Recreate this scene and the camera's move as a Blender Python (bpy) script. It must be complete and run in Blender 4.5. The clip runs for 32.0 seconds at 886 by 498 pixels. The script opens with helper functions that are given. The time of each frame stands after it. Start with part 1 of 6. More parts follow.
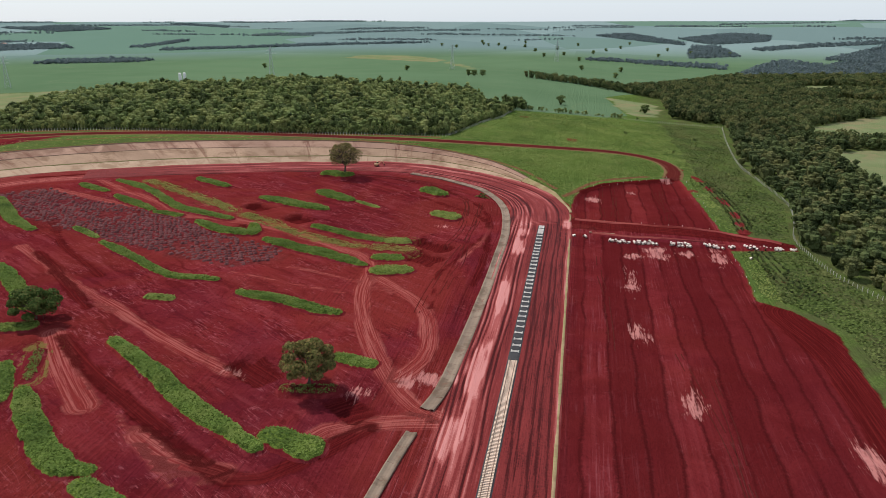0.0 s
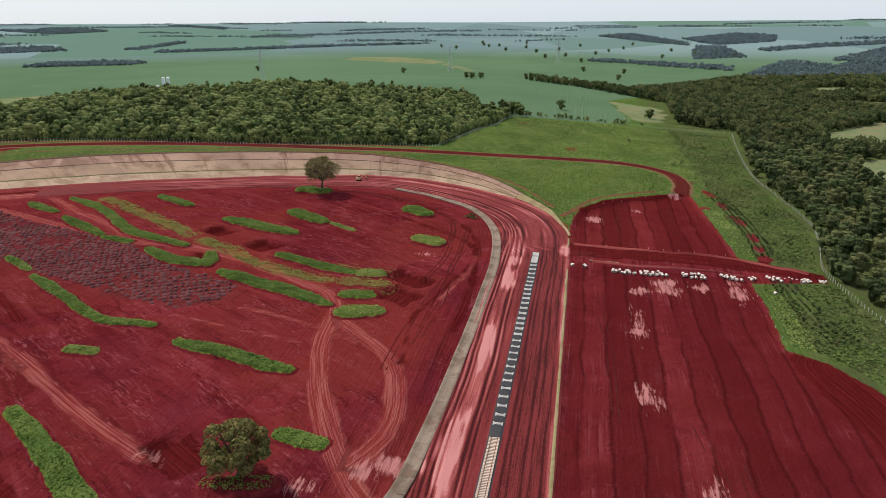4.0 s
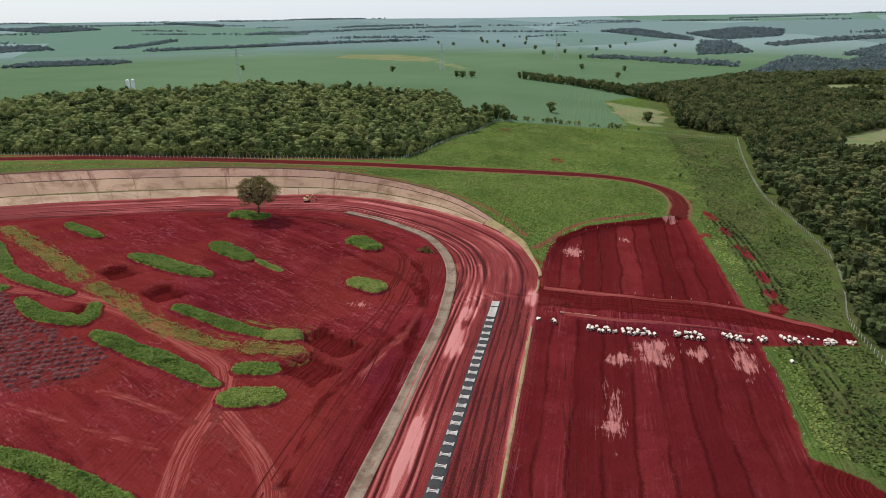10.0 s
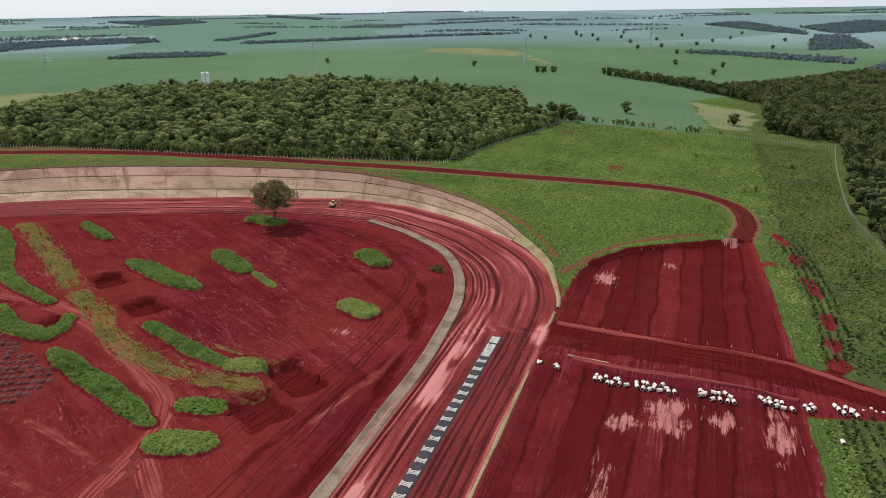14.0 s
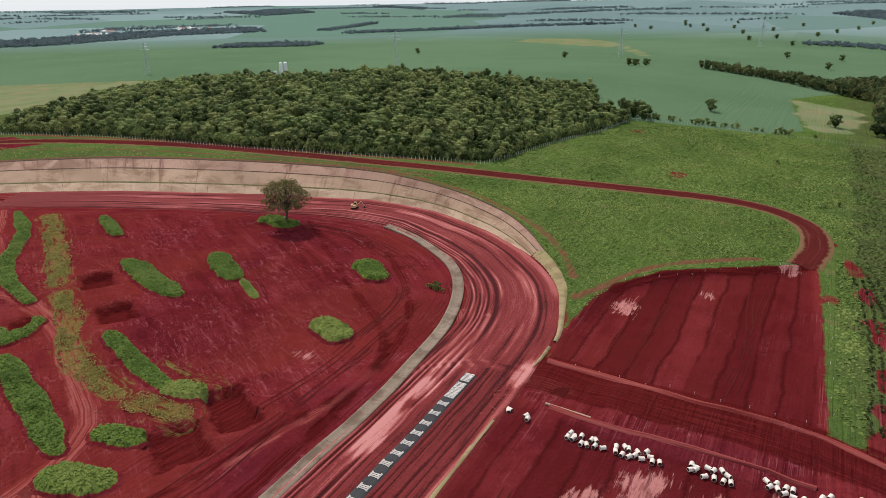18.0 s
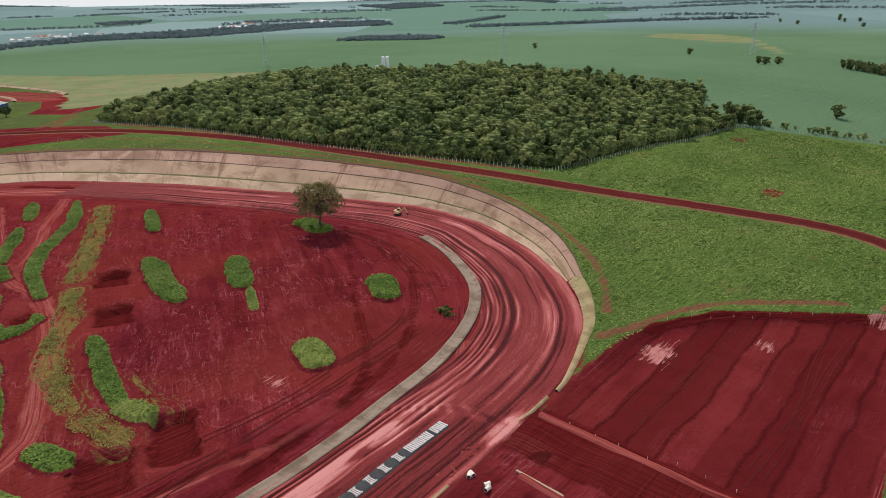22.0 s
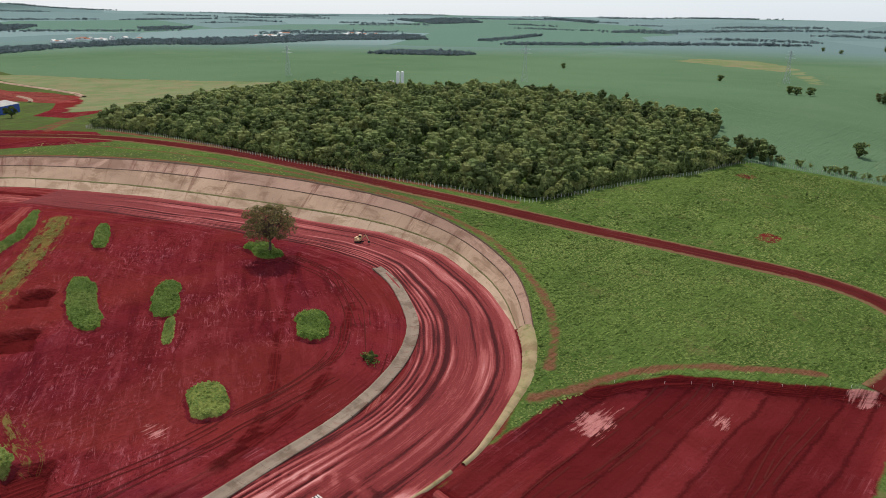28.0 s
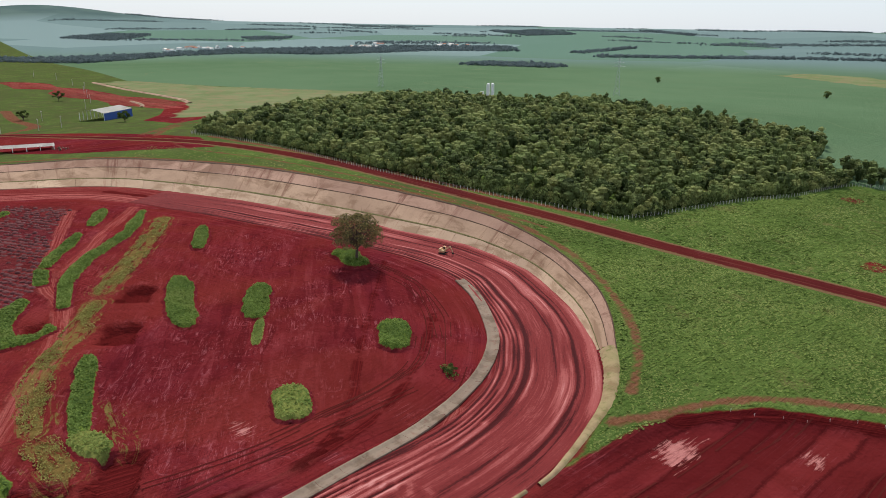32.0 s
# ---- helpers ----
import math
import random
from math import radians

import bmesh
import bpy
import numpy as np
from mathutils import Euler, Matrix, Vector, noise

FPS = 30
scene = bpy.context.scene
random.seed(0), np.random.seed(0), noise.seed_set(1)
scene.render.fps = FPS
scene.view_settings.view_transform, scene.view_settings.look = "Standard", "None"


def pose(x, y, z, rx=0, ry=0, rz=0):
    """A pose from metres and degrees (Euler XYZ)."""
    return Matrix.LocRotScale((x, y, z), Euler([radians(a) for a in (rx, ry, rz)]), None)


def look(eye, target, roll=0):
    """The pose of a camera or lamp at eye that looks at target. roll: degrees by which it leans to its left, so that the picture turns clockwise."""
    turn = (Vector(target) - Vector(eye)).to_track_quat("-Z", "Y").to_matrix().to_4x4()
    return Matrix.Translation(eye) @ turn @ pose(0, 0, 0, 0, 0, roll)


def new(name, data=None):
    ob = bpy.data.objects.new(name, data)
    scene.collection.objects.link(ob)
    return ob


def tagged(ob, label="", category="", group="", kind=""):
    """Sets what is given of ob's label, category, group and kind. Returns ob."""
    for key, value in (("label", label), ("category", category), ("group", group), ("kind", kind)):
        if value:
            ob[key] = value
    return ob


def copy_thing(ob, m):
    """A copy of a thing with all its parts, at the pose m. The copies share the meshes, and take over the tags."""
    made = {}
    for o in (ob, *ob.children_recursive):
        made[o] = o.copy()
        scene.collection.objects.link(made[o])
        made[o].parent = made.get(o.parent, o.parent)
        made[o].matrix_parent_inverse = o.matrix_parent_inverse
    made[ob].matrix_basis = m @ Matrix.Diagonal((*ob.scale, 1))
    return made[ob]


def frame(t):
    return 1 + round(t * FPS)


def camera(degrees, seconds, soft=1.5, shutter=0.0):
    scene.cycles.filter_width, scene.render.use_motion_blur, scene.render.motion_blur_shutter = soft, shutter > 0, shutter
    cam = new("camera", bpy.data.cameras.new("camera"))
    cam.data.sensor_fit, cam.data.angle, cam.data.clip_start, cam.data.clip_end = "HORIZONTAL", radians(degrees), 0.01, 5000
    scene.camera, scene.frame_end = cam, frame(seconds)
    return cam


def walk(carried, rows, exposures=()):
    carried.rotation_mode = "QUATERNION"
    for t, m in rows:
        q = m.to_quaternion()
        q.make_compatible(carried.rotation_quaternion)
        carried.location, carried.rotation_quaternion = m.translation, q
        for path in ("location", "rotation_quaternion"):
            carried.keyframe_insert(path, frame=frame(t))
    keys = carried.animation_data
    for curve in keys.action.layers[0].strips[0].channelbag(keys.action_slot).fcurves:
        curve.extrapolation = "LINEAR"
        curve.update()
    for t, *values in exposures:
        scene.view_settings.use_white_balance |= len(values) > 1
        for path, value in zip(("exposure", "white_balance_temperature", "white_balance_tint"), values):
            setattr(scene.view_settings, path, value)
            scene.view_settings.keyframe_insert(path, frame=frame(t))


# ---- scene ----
cam = camera(64.1, 32.0, soft=0.6)
METRES, EYE, TILT, LEAN, TURN = 298.1, 110.0, 1.78, 2.10, 10.4
ROWS = [
    (0.0, 0.0, 0.0, 0.0, 0.71, -19.73, -1.98),
    (0.5, 0.0033, 0.0183, -0.0003, 0.75, -19.72, -1.99),
    (1.0, 0.0065, 0.0366, -0.0006, 0.79, -19.71, -1.98),
    (1.5, 0.0099, 0.0548, -0.001, 0.81, -19.7, -1.94),
    (2.0, 0.0134, 0.0731, -0.0015, 0.83, -19.69, -1.9),
    (2.5, 0.0174, 0.0912, -0.0019, 0.83, -19.68, -1.83),
    (4.5, 0.0366, 0.1651, -0.0032, 0.92, -19.7, -1.72),
    (5.0, 0.0419, 0.1833, -0.0037, 0.94, -19.72, -1.69),
    (5.5, 0.0473, 0.2016, -0.004, 0.95, -19.73, -1.68),
    (6.0, 0.0528, 0.2199, -0.0041, 0.96, -19.76, -1.63),
    (6.5, 0.0584, 0.2384, -0.0047, 0.99, -19.76, -1.63),
    (7.0, 0.0641, 0.2568, -0.0053, 1.0, -19.79, -1.58),
    (7.5, 0.0702, 0.2749, -0.0054, 0.98, -19.82, -1.51),
    (8.0, 0.0766, 0.2924, -0.0058, 0.94, -19.85, -1.46),
    (8.5, 0.0841, 0.3102, -0.0062, 0.87, -19.88, -1.41),
    (9.0, 0.0927, 0.3275, -0.0062, 0.8, -19.92, -1.36),
    (9.5, 0.1022, 0.3443, -0.0066, 0.81, -19.95, -1.35),
    (10.0, 0.1128, 0.3605, -0.0067, 1.23, -20.0, -1.35),
    (10.5, 0.1241, 0.3764, -0.0068, 1.97, -20.07, -1.33),
    (11.0, 0.1362, 0.3919, -0.007, 3.05, -20.15, -1.29),
    (11.5, 0.1486, 0.407, -0.0071, 4.18, -20.25, -1.26),
    (12.0, 0.1615, 0.422, -0.0071, 5.25, -20.33, -1.22),
    (12.5, 0.1748, 0.4369, -0.0072, 6.09, -20.41, -1.19),
    (13.0, 0.1885, 0.4518, -0.0071, 7.01, -20.48, -1.12),
    (13.5, 0.2022, 0.4665, -0.0072, 8.08, -20.59, -1.07),
    (14.0, 0.2162, 0.4812, -0.0073, 9.1, -20.69, -1.0),
    (14.5, 0.23, 0.4961, -0.0072, 9.95, -20.81, -0.96),
    (16.5, 0.2843, 0.5572, -0.0073, 14.06, -21.3, -0.69),
    (17.0, 0.2971, 0.5734, -0.0082, 15.0, -21.39, -0.62),
    (17.5, 0.3094, 0.5896, -0.0086, 16.21, -21.49, -0.56),
    (18.0, 0.3219, 0.6058, -0.0091, 17.68, -21.58, -0.45),
    (18.5, 0.3338, 0.6222, -0.0094, 19.0, -21.68, -0.36),
    (19.0, 0.3453, 0.6387, -0.01, 20.24, -21.75, -0.3),
    (19.5, 0.3564, 0.6553, -0.0103, 21.55, -21.82, -0.23),
    (20.0, 0.3671, 0.6721, -0.0107, 22.96, -21.89, -0.16),
    (20.5, 0.3774, 0.6889, -0.011, 24.18, -21.96, -0.08),
    (21.0, 0.3874, 0.7058, -0.0117, 25.32, -22.0, -0.01),
    (21.5, 0.3966, 0.723, -0.0122, 26.7, -22.06, 0.06),
    (22.0, 0.4056, 0.7403, -0.0128, 28.21, -22.09, 0.14),
    (22.5, 0.4142, 0.7578, -0.0133, 29.52, -22.11, 0.21),
    (23.0, 0.4224, 0.7755, -0.0138, 30.4, -22.14, 0.26),
    (23.5, 0.4299, 0.7929, -0.0146, 31.0, -22.16, 0.28),
    (24.0, 0.4376, 0.8113, -0.0149, 31.35, -22.12, 0.21),
    (24.5, 0.444, 0.8274, -0.0148, 31.49, -21.69, -0.28),
    (25.0, 0.4491, 0.84, -0.0149, 31.61, -21.57, -0.62),
    (25.5, 0.453, 0.8493, -0.0146, 31.72, -21.5, -0.94),
    (27.5, 0.4591, 0.861, -0.0136, 31.85, -21.14, -1.54),
    (28.0, 0.4594, 0.8618, -0.0128, 31.79, -20.99, -1.6),
    (28.5, 0.4595, 0.8623, -0.0122, 31.73, -20.84, -1.64),
    (29.0, 0.4594, 0.8625, -0.0117, 31.74, -20.73, -1.69),
    (29.5, 0.4592, 0.8624, -0.0111, 32.21, -20.63, -1.7),
    (30.0, 0.4588, 0.862, -0.0105, 33.31, -20.56, -1.7),
    (30.5, 0.4588, 0.8618, -0.0099, 34.58, -20.5, -1.67),
    (31.0, 0.4586, 0.8615, -0.0093, 35.9, -20.44, -1.63),
    (31.5, 0.4585, 0.8612, -0.0086, 37.41, -20.41, -1.58),
    (32.0, 0.4583, 0.8609, -0.0082, 38.92, -20.37, -1.51),
]
walk(cam, [(t, pose(0, 0, EYE, TILT, LEAN, TURN) @ pose(METRES * x, METRES * y, METRES * z, 90 + pitch, roll, yaw)) for t, x, y, z, yaw, pitch, roll in ROWS])

# ---- world, sun and exposure ----
SUN_ELEVATION, SUN_AZIMUTH = 52.0, 300.0   # degrees; azimuth clockwise from +y
world = bpy.data.worlds.new("sky")
scene.world = world
world.use_nodes = True
wn = world.node_tree.nodes
sky = wn.new("ShaderNodeTexSky")
sky.sky_type, sky.sun_disc = "NISHITA", False
sky.sun_elevation, sky.sun_rotation = radians(SUN_ELEVATION), radians(SUN_AZIMUTH)
sky.air_density, sky.dust_density, sky.ozone_density = 1.0, 0.6, 1.0
wn["Background"].inputs["Strength"].default_value = 0.104
haze = wn.new("ShaderNodeMix")
haze.data_type = "RGBA"
haze.inputs[0].default_value = 0.78
haze.inputs[7].default_value = (5.3, 6.0, 6.9, 1)   # thin bright cloud over the whole sky
world.node_tree.links.new(sky.outputs[0], haze.inputs[6])
world.node_tree.links.new(haze.outputs[2], wn["Background"].inputs["Color"])
sun = new("sun", bpy.data.lights.new("sun", "SUN"))
sun.data.energy, sun.data.angle, sun.data.color = 3.3, radians(2.0), (1.0, 0.95, 0.88)
_e, _a = radians(SUN_ELEVATION), radians(SUN_AZIMUTH)
SUN_FROM = Vector((math.sin(_a) * math.cos(_e), math.cos(_a) * math.cos(_e), math.sin(_e)))
sun.matrix_world = look(SUN_FROM * 500, (0, 0, 0))
scene.view_settings.exposure = 0.37


# ---- materials ----
class Nodes:
    """A short hand for node materials."""

    def __init__(self, name):
        self.mat = bpy.data.materials.new(name)
        self.mat.use_nodes = True
        self.tree = self.mat.node_tree
        self.bsdf = self.tree.nodes["Principled BSDF"]
        self.bsdf.inputs["Specular IOR Level"].default_value = 0.2
        self.bsdf.inputs["Roughness"].default_value = 0.9

    def node(self, kind, **values):
        n = self.tree.nodes.new(kind)
        for key, value in values.items():
            if key == "operation":
                n.operation = value
            elif key == "blend_type":
                n.blend_type = value
            elif key == "attribute_name":
                n.attribute_name = value
        return n

    def put(self, socket, value):
        if isinstance(value, bpy.types.NodeSocket):
            self.tree.links.new(value, socket)
        elif isinstance(value, (tuple, list)) and len(value) == 3 and socket.type == "RGBA":
            socket.default_value = (*value, 1)
        else:
            socket.default_value = value

    def math(self, op, a, b=0.0, c=0.0, clamp=False):
        n = self.node("ShaderNodeMath", operation=op)
        n.use_clamp = clamp
        for s, v in zip(n.inputs, (a, b, c)):
            self.put(s, v)
        return n.outputs[0]

    def step(self, value, lo, hi, a=0.0, b=1.0):
        n = self.node("ShaderNodeMapRange")
        n.interpolation_type = "SMOOTHSTEP"
        for s, v in zip(n.inputs, (value, lo, hi, a, b)):
            self.put(s, v)
        return n.outputs[0]

    def mix(self, fac, a, b, blend="MIX"):
        n = self.node("ShaderNodeMix")
        n.data_type, n.blend_type = "RGBA", blend
        self.put(n.inputs[0], fac)
        self.put(n.inputs[6], a)
        self.put(n.inputs[7], b)
        return n.outputs[2]

    def attr(self, name, out="Fac"):
        return self.node("ShaderNodeAttribute", attribute_name=name).outputs[out]

    def coords(self, scale=(1, 1, 1), source=None):
        m = self.node("ShaderNodeMapping")
        if source is None:
            source = self.node("ShaderNodeTexCoord").outputs["Object"]
        self.put(m.inputs["Vector"], source)
        m.inputs["Scale"].default_value = scale
        return m.outputs[0]

    def noise(self, scale, detail=4.0, rough=0.55, vec=None, distort=0.0):
        n = self.node("ShaderNodeTexNoise")
        n.inputs["Scale"].default_value, n.inputs["Detail"].default_value = scale, detail
        n.inputs["Roughness"].default_value, n.inputs["Distortion"].default_value = rough, distort
        self.put(n.inputs["Vector"], vec if vec is not None else self.coords())
        return n.outputs[0]

    def voronoi(self, scale, vec=None, out="Color"):
        n = self.node("ShaderNodeTexVoronoi")
        n.inputs["Scale"].default_value = scale
        self.put(n.inputs["Vector"], vec if vec is not None else self.coords())
        return n.outputs[out]

    def bump(self, height, strength=0.5, distance=0.3):
        n = self.node("ShaderNodeBump")
        n.inputs["Strength"].default_value, n.inputs["Distance"].default_value = strength, distance
        self.put(n.inputs["Height"], height)
        self.tree.links.new(n.outputs[0], self.bsdf.inputs["Normal"])

    def done(self, color, rough=None, metal=None, spec=None):
        self.put(self.bsdf.inputs["Base Color"], color)
        for key, v in (("Roughness", rough), ("Metallic", metal), ("Specular IOR Level", spec)):
            if v is not None:
                self.put(self.bsdf.inputs[key], v)
        return self.mat


def soil_color(n, flow, cross=None, deep=None):
    """Red latosol: flow is (across, along), along which the wheels ran; cross is a second way, deep how far it rules."""
    wide = n.noise(0.012, 3, 0.55, distort=0.6)
    mid = n.noise(0.06, 5, 0.6, distort=1.0)
    fine = n.noise(0.9, 4, 0.65)
    streak = n.noise(1.0, 5, 0.62, n.coords((0.30, 0.008, 1), flow), 0.15)
    thin = n.noise(1.0, 4, 0.65, n.coords((1.7, 0.030, 1), flow), 0.1)
    if cross is not None:
        streak2 = n.noise(1.0, 5, 0.62, n.coords((0.20, 0.014, 1), cross), 0.6)
        thin2 = n.noise(1.0, 5, 0.7, n.coords((0.55, 0.07, 1), cross), 2.6)
        streak = n.math("ADD", n.math("MULTIPLY", streak, n.math("SUBTRACT", 1.0, deep)), n.math("MULTIPLY", streak2, deep))
        thin = n.math("ADD", n.math("MULTIPLY", thin, n.math("SUBTRACT", 1.0, deep)), n.math("MULTIPLY", thin2, deep))
    c = n.mix(n.step(wide, 0.36, 0.64), (0.098, 0.0107, 0.0143), (0.146, 0.0174, 0.0191))
    c = n.mix(n.step(mid, 0.52, 0.66, 0, 0.38), c, (0.066, 0.0065, 0.0088))
    c = n.mix(n.step(mid, 0.46, 0.34, 0, 0.35), c, (0.170, 0.0248, 0.0286))
    c = n.mix(n.step(streak, 0.53, 0.66, 0, 0.5), c, (0.190, 0.0324, 0.0369))
    c = n.mix(n.step(streak, 0.47, 0.36, 0, 0.6), c, (0.060, 0.0058, 0.0078))
    # scraped patches, where the blade and the wheels laid pale clods bare
    gate = n.step(n.noise(0.032, 4, 0.62, distort=2.0), 0.47, 0.58)
    c = n.mix(n.math("MULTIPLY", n.step(thin, 0.54, 0.64, 0, 0.5), gate), c, (0.315, 0.0954, 0.1096))
    c = n.mix(n.math("MULTIPLY", n.step(thin, 0.45, 0.37, 0, 0.7), gate), c, (0.052, 0.0048, 0.0067))
    scuff = n.noise(0.30, 9, 0.74, distort=1.0)
    c = n.mix(n.math("MULTIPLY", n.step(scuff, 0.56, 0.62, 0, 0.42), gate), c, (0.265, 0.0687, 0.0786))
    c = n.mix(n.step(scuff, 0.44, 0.37, 0, 0.5), c, (0.054, 0.0051, 0.0069))
    c = n.mix(n.step(fine, 0.52, 0.75, 0, 0.28), c, (0.215, 0.0401, 0.0452))
    c = n.mix(n.step(fine, 0.46, 0.28, 0, 0.40), c, (0.056, 0.0053, 0.0072))
    hue = n.noise(0.011, 4, 0.6, distort=1.2)
    c = n.mix(n.step(hue, 0.44, 0.62, 0, 0.45), c, (0.149, 0.0229, 0.0166))
    c = n.mix(n.step(hue, 0.48, 0.34, 0, 0.40), c, (0.096, 0.0126, 0.0214))
    return c, mid, fine, streak, scuff


def mat_ground():
    n = Nodes("ground_cover")
    n.bsdf.inputs["Specular IOR Level"].default_value = 0.0
    flow = n.attr("flow", "Vector")
    turned = n.node("ShaderNodeMapping")
    n.put(turned.inputs["Vector"], n.node("ShaderNodeTexCoord").outputs["Object"])
    turned.inputs["Rotation"].default_value = (0, 0, radians(122))
    deep = n.step(n.math("ADD", n.attr("deep"), n.math("MULTIPLY", n.noise(0.03, 3), 40)), 55, 85)
    soil, mid, fine, streak, scuff = soil_color(n, flow, turned.outputs[0], deep)
    # strips graded side by side in the bare field
    sep = n.node("ShaderNodeSeparateXYZ")
    n.put(sep.inputs[0], n.node("ShaderNodeTexCoord").outputs["Object"])
    xs = n.math("ADD", n.math("MULTIPLY", sep.outputs[0], 1 / 8.2), n.math("MULTIPLY", n.noise(0.03, 3), 0.8))
    tone = n.node("ShaderNodeTexWhiteNoise")
    tone.noise_dimensions = "1D"
    n.put(tone.inputs["W"], n.math("FLOOR", xs))
    seam = n.math("ABSOLUTE", n.math("SUBTRACT", n.math("FRACT", xs), 0.5))
    strips = n.attr("strips")
    sm = n.step(strips, 0, 4)
    soil = n.mix(n.math("MULTIPLY", sm, 0.52), soil, n.mix(n.step(mid, 0.35, 0.65), (0.118, 0.0142, 0.0165), (0.088, 0.0095, 0.0108)))
    soil = n.mix(n.math("MULTIPLY", n.math("MULTIPLY_ADD", tone.outputs[0], 0.75, 0.0), sm), soil, (0.060, 0.0056, 0.0066))
    soil = n.mix(n.math("MULTIPLY", n.step(n.math("ADD", seam, n.math("MULTIPLY", n.math("SUBTRACT", fine, 0.5), 0.26)), 0.38, 0.50, 0, 0.66), n.math("MULTIPLY", sm, n.step(n.noise(1.0, 3, 0.6, n.coords((0.10, 0.012, 1))), 0.34, 0.48))), soil, (0.034, 0.0040, 0.0045))
    # wet, pale mud in the railway bed, paler along the foot of the slope and beside the channel
    bed = n.attr("bed")
    across = n.node("ShaderNodeSeparateXYZ")
    n.put(across.inputs[0], flow)
    u = n.math("ADD", across.outputs[0], n.math("MULTIPLY", n.math("SUBTRACT", n.noise(0.03, 3), 0.5), 7))
    wet = n.noise(1.0, 4, 0.6, n.coords((0.16, 0.012, 1), flow), 0.4)
    rut = n.noise(1.0, 5, 0.68, n.coords((0.95, 0.010, 1), flow), 0.12)
    pale = n.math("MAXIMUM", n.step(u, -6, -2, 0, 0.75), n.math("MULTIPLY", n.step(u, -17, -21), n.step(u, -36, -31)))
    pale = n.math("MULTIPLY_ADD", pale, 0.68, 0.32)
    rutm = n.math("MULTIPLY", n.step(rut, 0.43, 0.60), pale)
    bedc = n.mix(rutm, (0.132, 0.0163, 0.0157), (0.370, 0.1122, 0.0992))
    bedc = n.mix(n.math("MULTIPLY", n.step(wet, 0.55, 0.66, 0, 0.75), pale), bedc, (0.400, 0.1290, 0.1135))
    bedc = n.mix(n.step(rut, 0.44, 0.33, 0, 0.85), bedc, (0.069, 0.0069, 0.0071))
    bedc = n.mix(n.step(fine, 0.5, 0.75, 0, 0.35), bedc, (0.112, 0.0151, 0.0154))
    soil = n.mix(n.step(bed, -1.0, 2.5, 0, 0.9), soil, bedc)
    # tracks: pale pressed ones and dark, damp ones; the dark also paints one shaded edge
    pf = n.attr("track_flow", "Vector")
    pr = n.noise(1.0, 4, 0.66, n.coords((1.7, 0.03, 1), pf), 0.15)
    edge = n.math("MULTIPLY", n.math("SUBTRACT", mid, 0.5), 6)
    pm = n.step(n.math("ADD", n.attr("pale_track"), edge), -0.8, 1.2)
    pc = n.mix(n.step(pr, 0.42, 0.60), (0.185, 0.0258, 0.0232), (0.350, 0.1015, 0.0860))
    soil = n.mix(n.math("MULTIPLY", pm, 0.68), soil, pc)
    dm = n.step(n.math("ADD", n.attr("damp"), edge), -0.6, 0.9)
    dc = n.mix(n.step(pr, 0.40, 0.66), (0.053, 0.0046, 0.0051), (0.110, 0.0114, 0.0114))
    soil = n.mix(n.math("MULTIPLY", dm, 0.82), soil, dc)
    # thin sheets of pale, water-laid silt
    pool = n.math("ADD", n.attr("pool"), n.math("MULTIPLY", n.math("SUBTRACT", mid, 0.5), 13))
    smear = n.noise(1.0, 6, 0.72, n.coords((0.80, 0.09, 1), flow), 0.5)
    pool = n.math("ADD", pool, n.math("MULTIPLY", n.math("SUBTRACT", smear, 0.52), 16))
    poolm = n.math("MULTIPLY", n.step(pool, -0.3, 2.2), n.step(smear, 0.40, 0.56, 0.35, 1.0))
    soil = n.mix(n.math("MULTIPLY", poolm, 0.75), soil, n.mix(fine, (0.33, 0.1032, 0.0903), (0.50, 0.2021, 0.1806)))
    # thin yellow weeds
    blades = n.noise(1.0, 6, 0.7, n.coords((0.55, 0.10, 1), n.attr("weed_flow", "Vector")), 0.8)
    wm = n.step(n.math("ADD", n.attr("weeds"), n.math("ADD", n.math("MULTIPLY", n.math("SUBTRACT", blades, 0.52), 30), n.math("MULTIPLY", n.math("SUBTRACT", scuff, 0.5), 10))), -0.5, 2.5, 0, 0.75)
    soil = n.mix(wm, soil, n.mix(fine, (0.085, 0.082, 0.020), (0.190, 0.150, 0.046)))
    # dark, ridged mulch
    pl = n.attr("plough")
    rows = n.noise(1.0, 4, 0.62, n.coords((0.28, 0.9, 1), turned.outputs[0]), 0.4)
    plc = n.mix(n.step(rows, 0.40, 0.60), (0.038, 0.0106, 0.0121), (0.123, 0.0336, 0.0331))
    soil = n.mix(n.step(n.math("ADD", pl, n.math("MULTIPLY", n.math("SUBTRACT", mid, 0.5), 30)), -2, 6, 0, 0.42), soil, plc)
    # meadow grass
    g1, g2, g3 = n.noise(0.02, 4, 0.6), n.noise(0.16, 5, 0.65), n.noise(1.1, 4, 0.7)
    grass = n.mix(n.step(g1, 0.35, 0.65), (0.066, 0.104, 0.024), (0.098, 0.142, 0.034))
    grass = n.mix(n.step(g2, 0.45, 0.70, 0, 0.5), grass, (0.125, 0.172, 0.050))
    grass = n.mix(n.step(g3, 0.43, 0.60, 0.0, 0.65), grass, (0.034, 0.060, 0.013))
    grass = n.mix(n.step(n.noise(0.05, 5, 0.7), 0.56, 0.68, 0, 0.55), grass, (0.15, 0.115, 0.050))
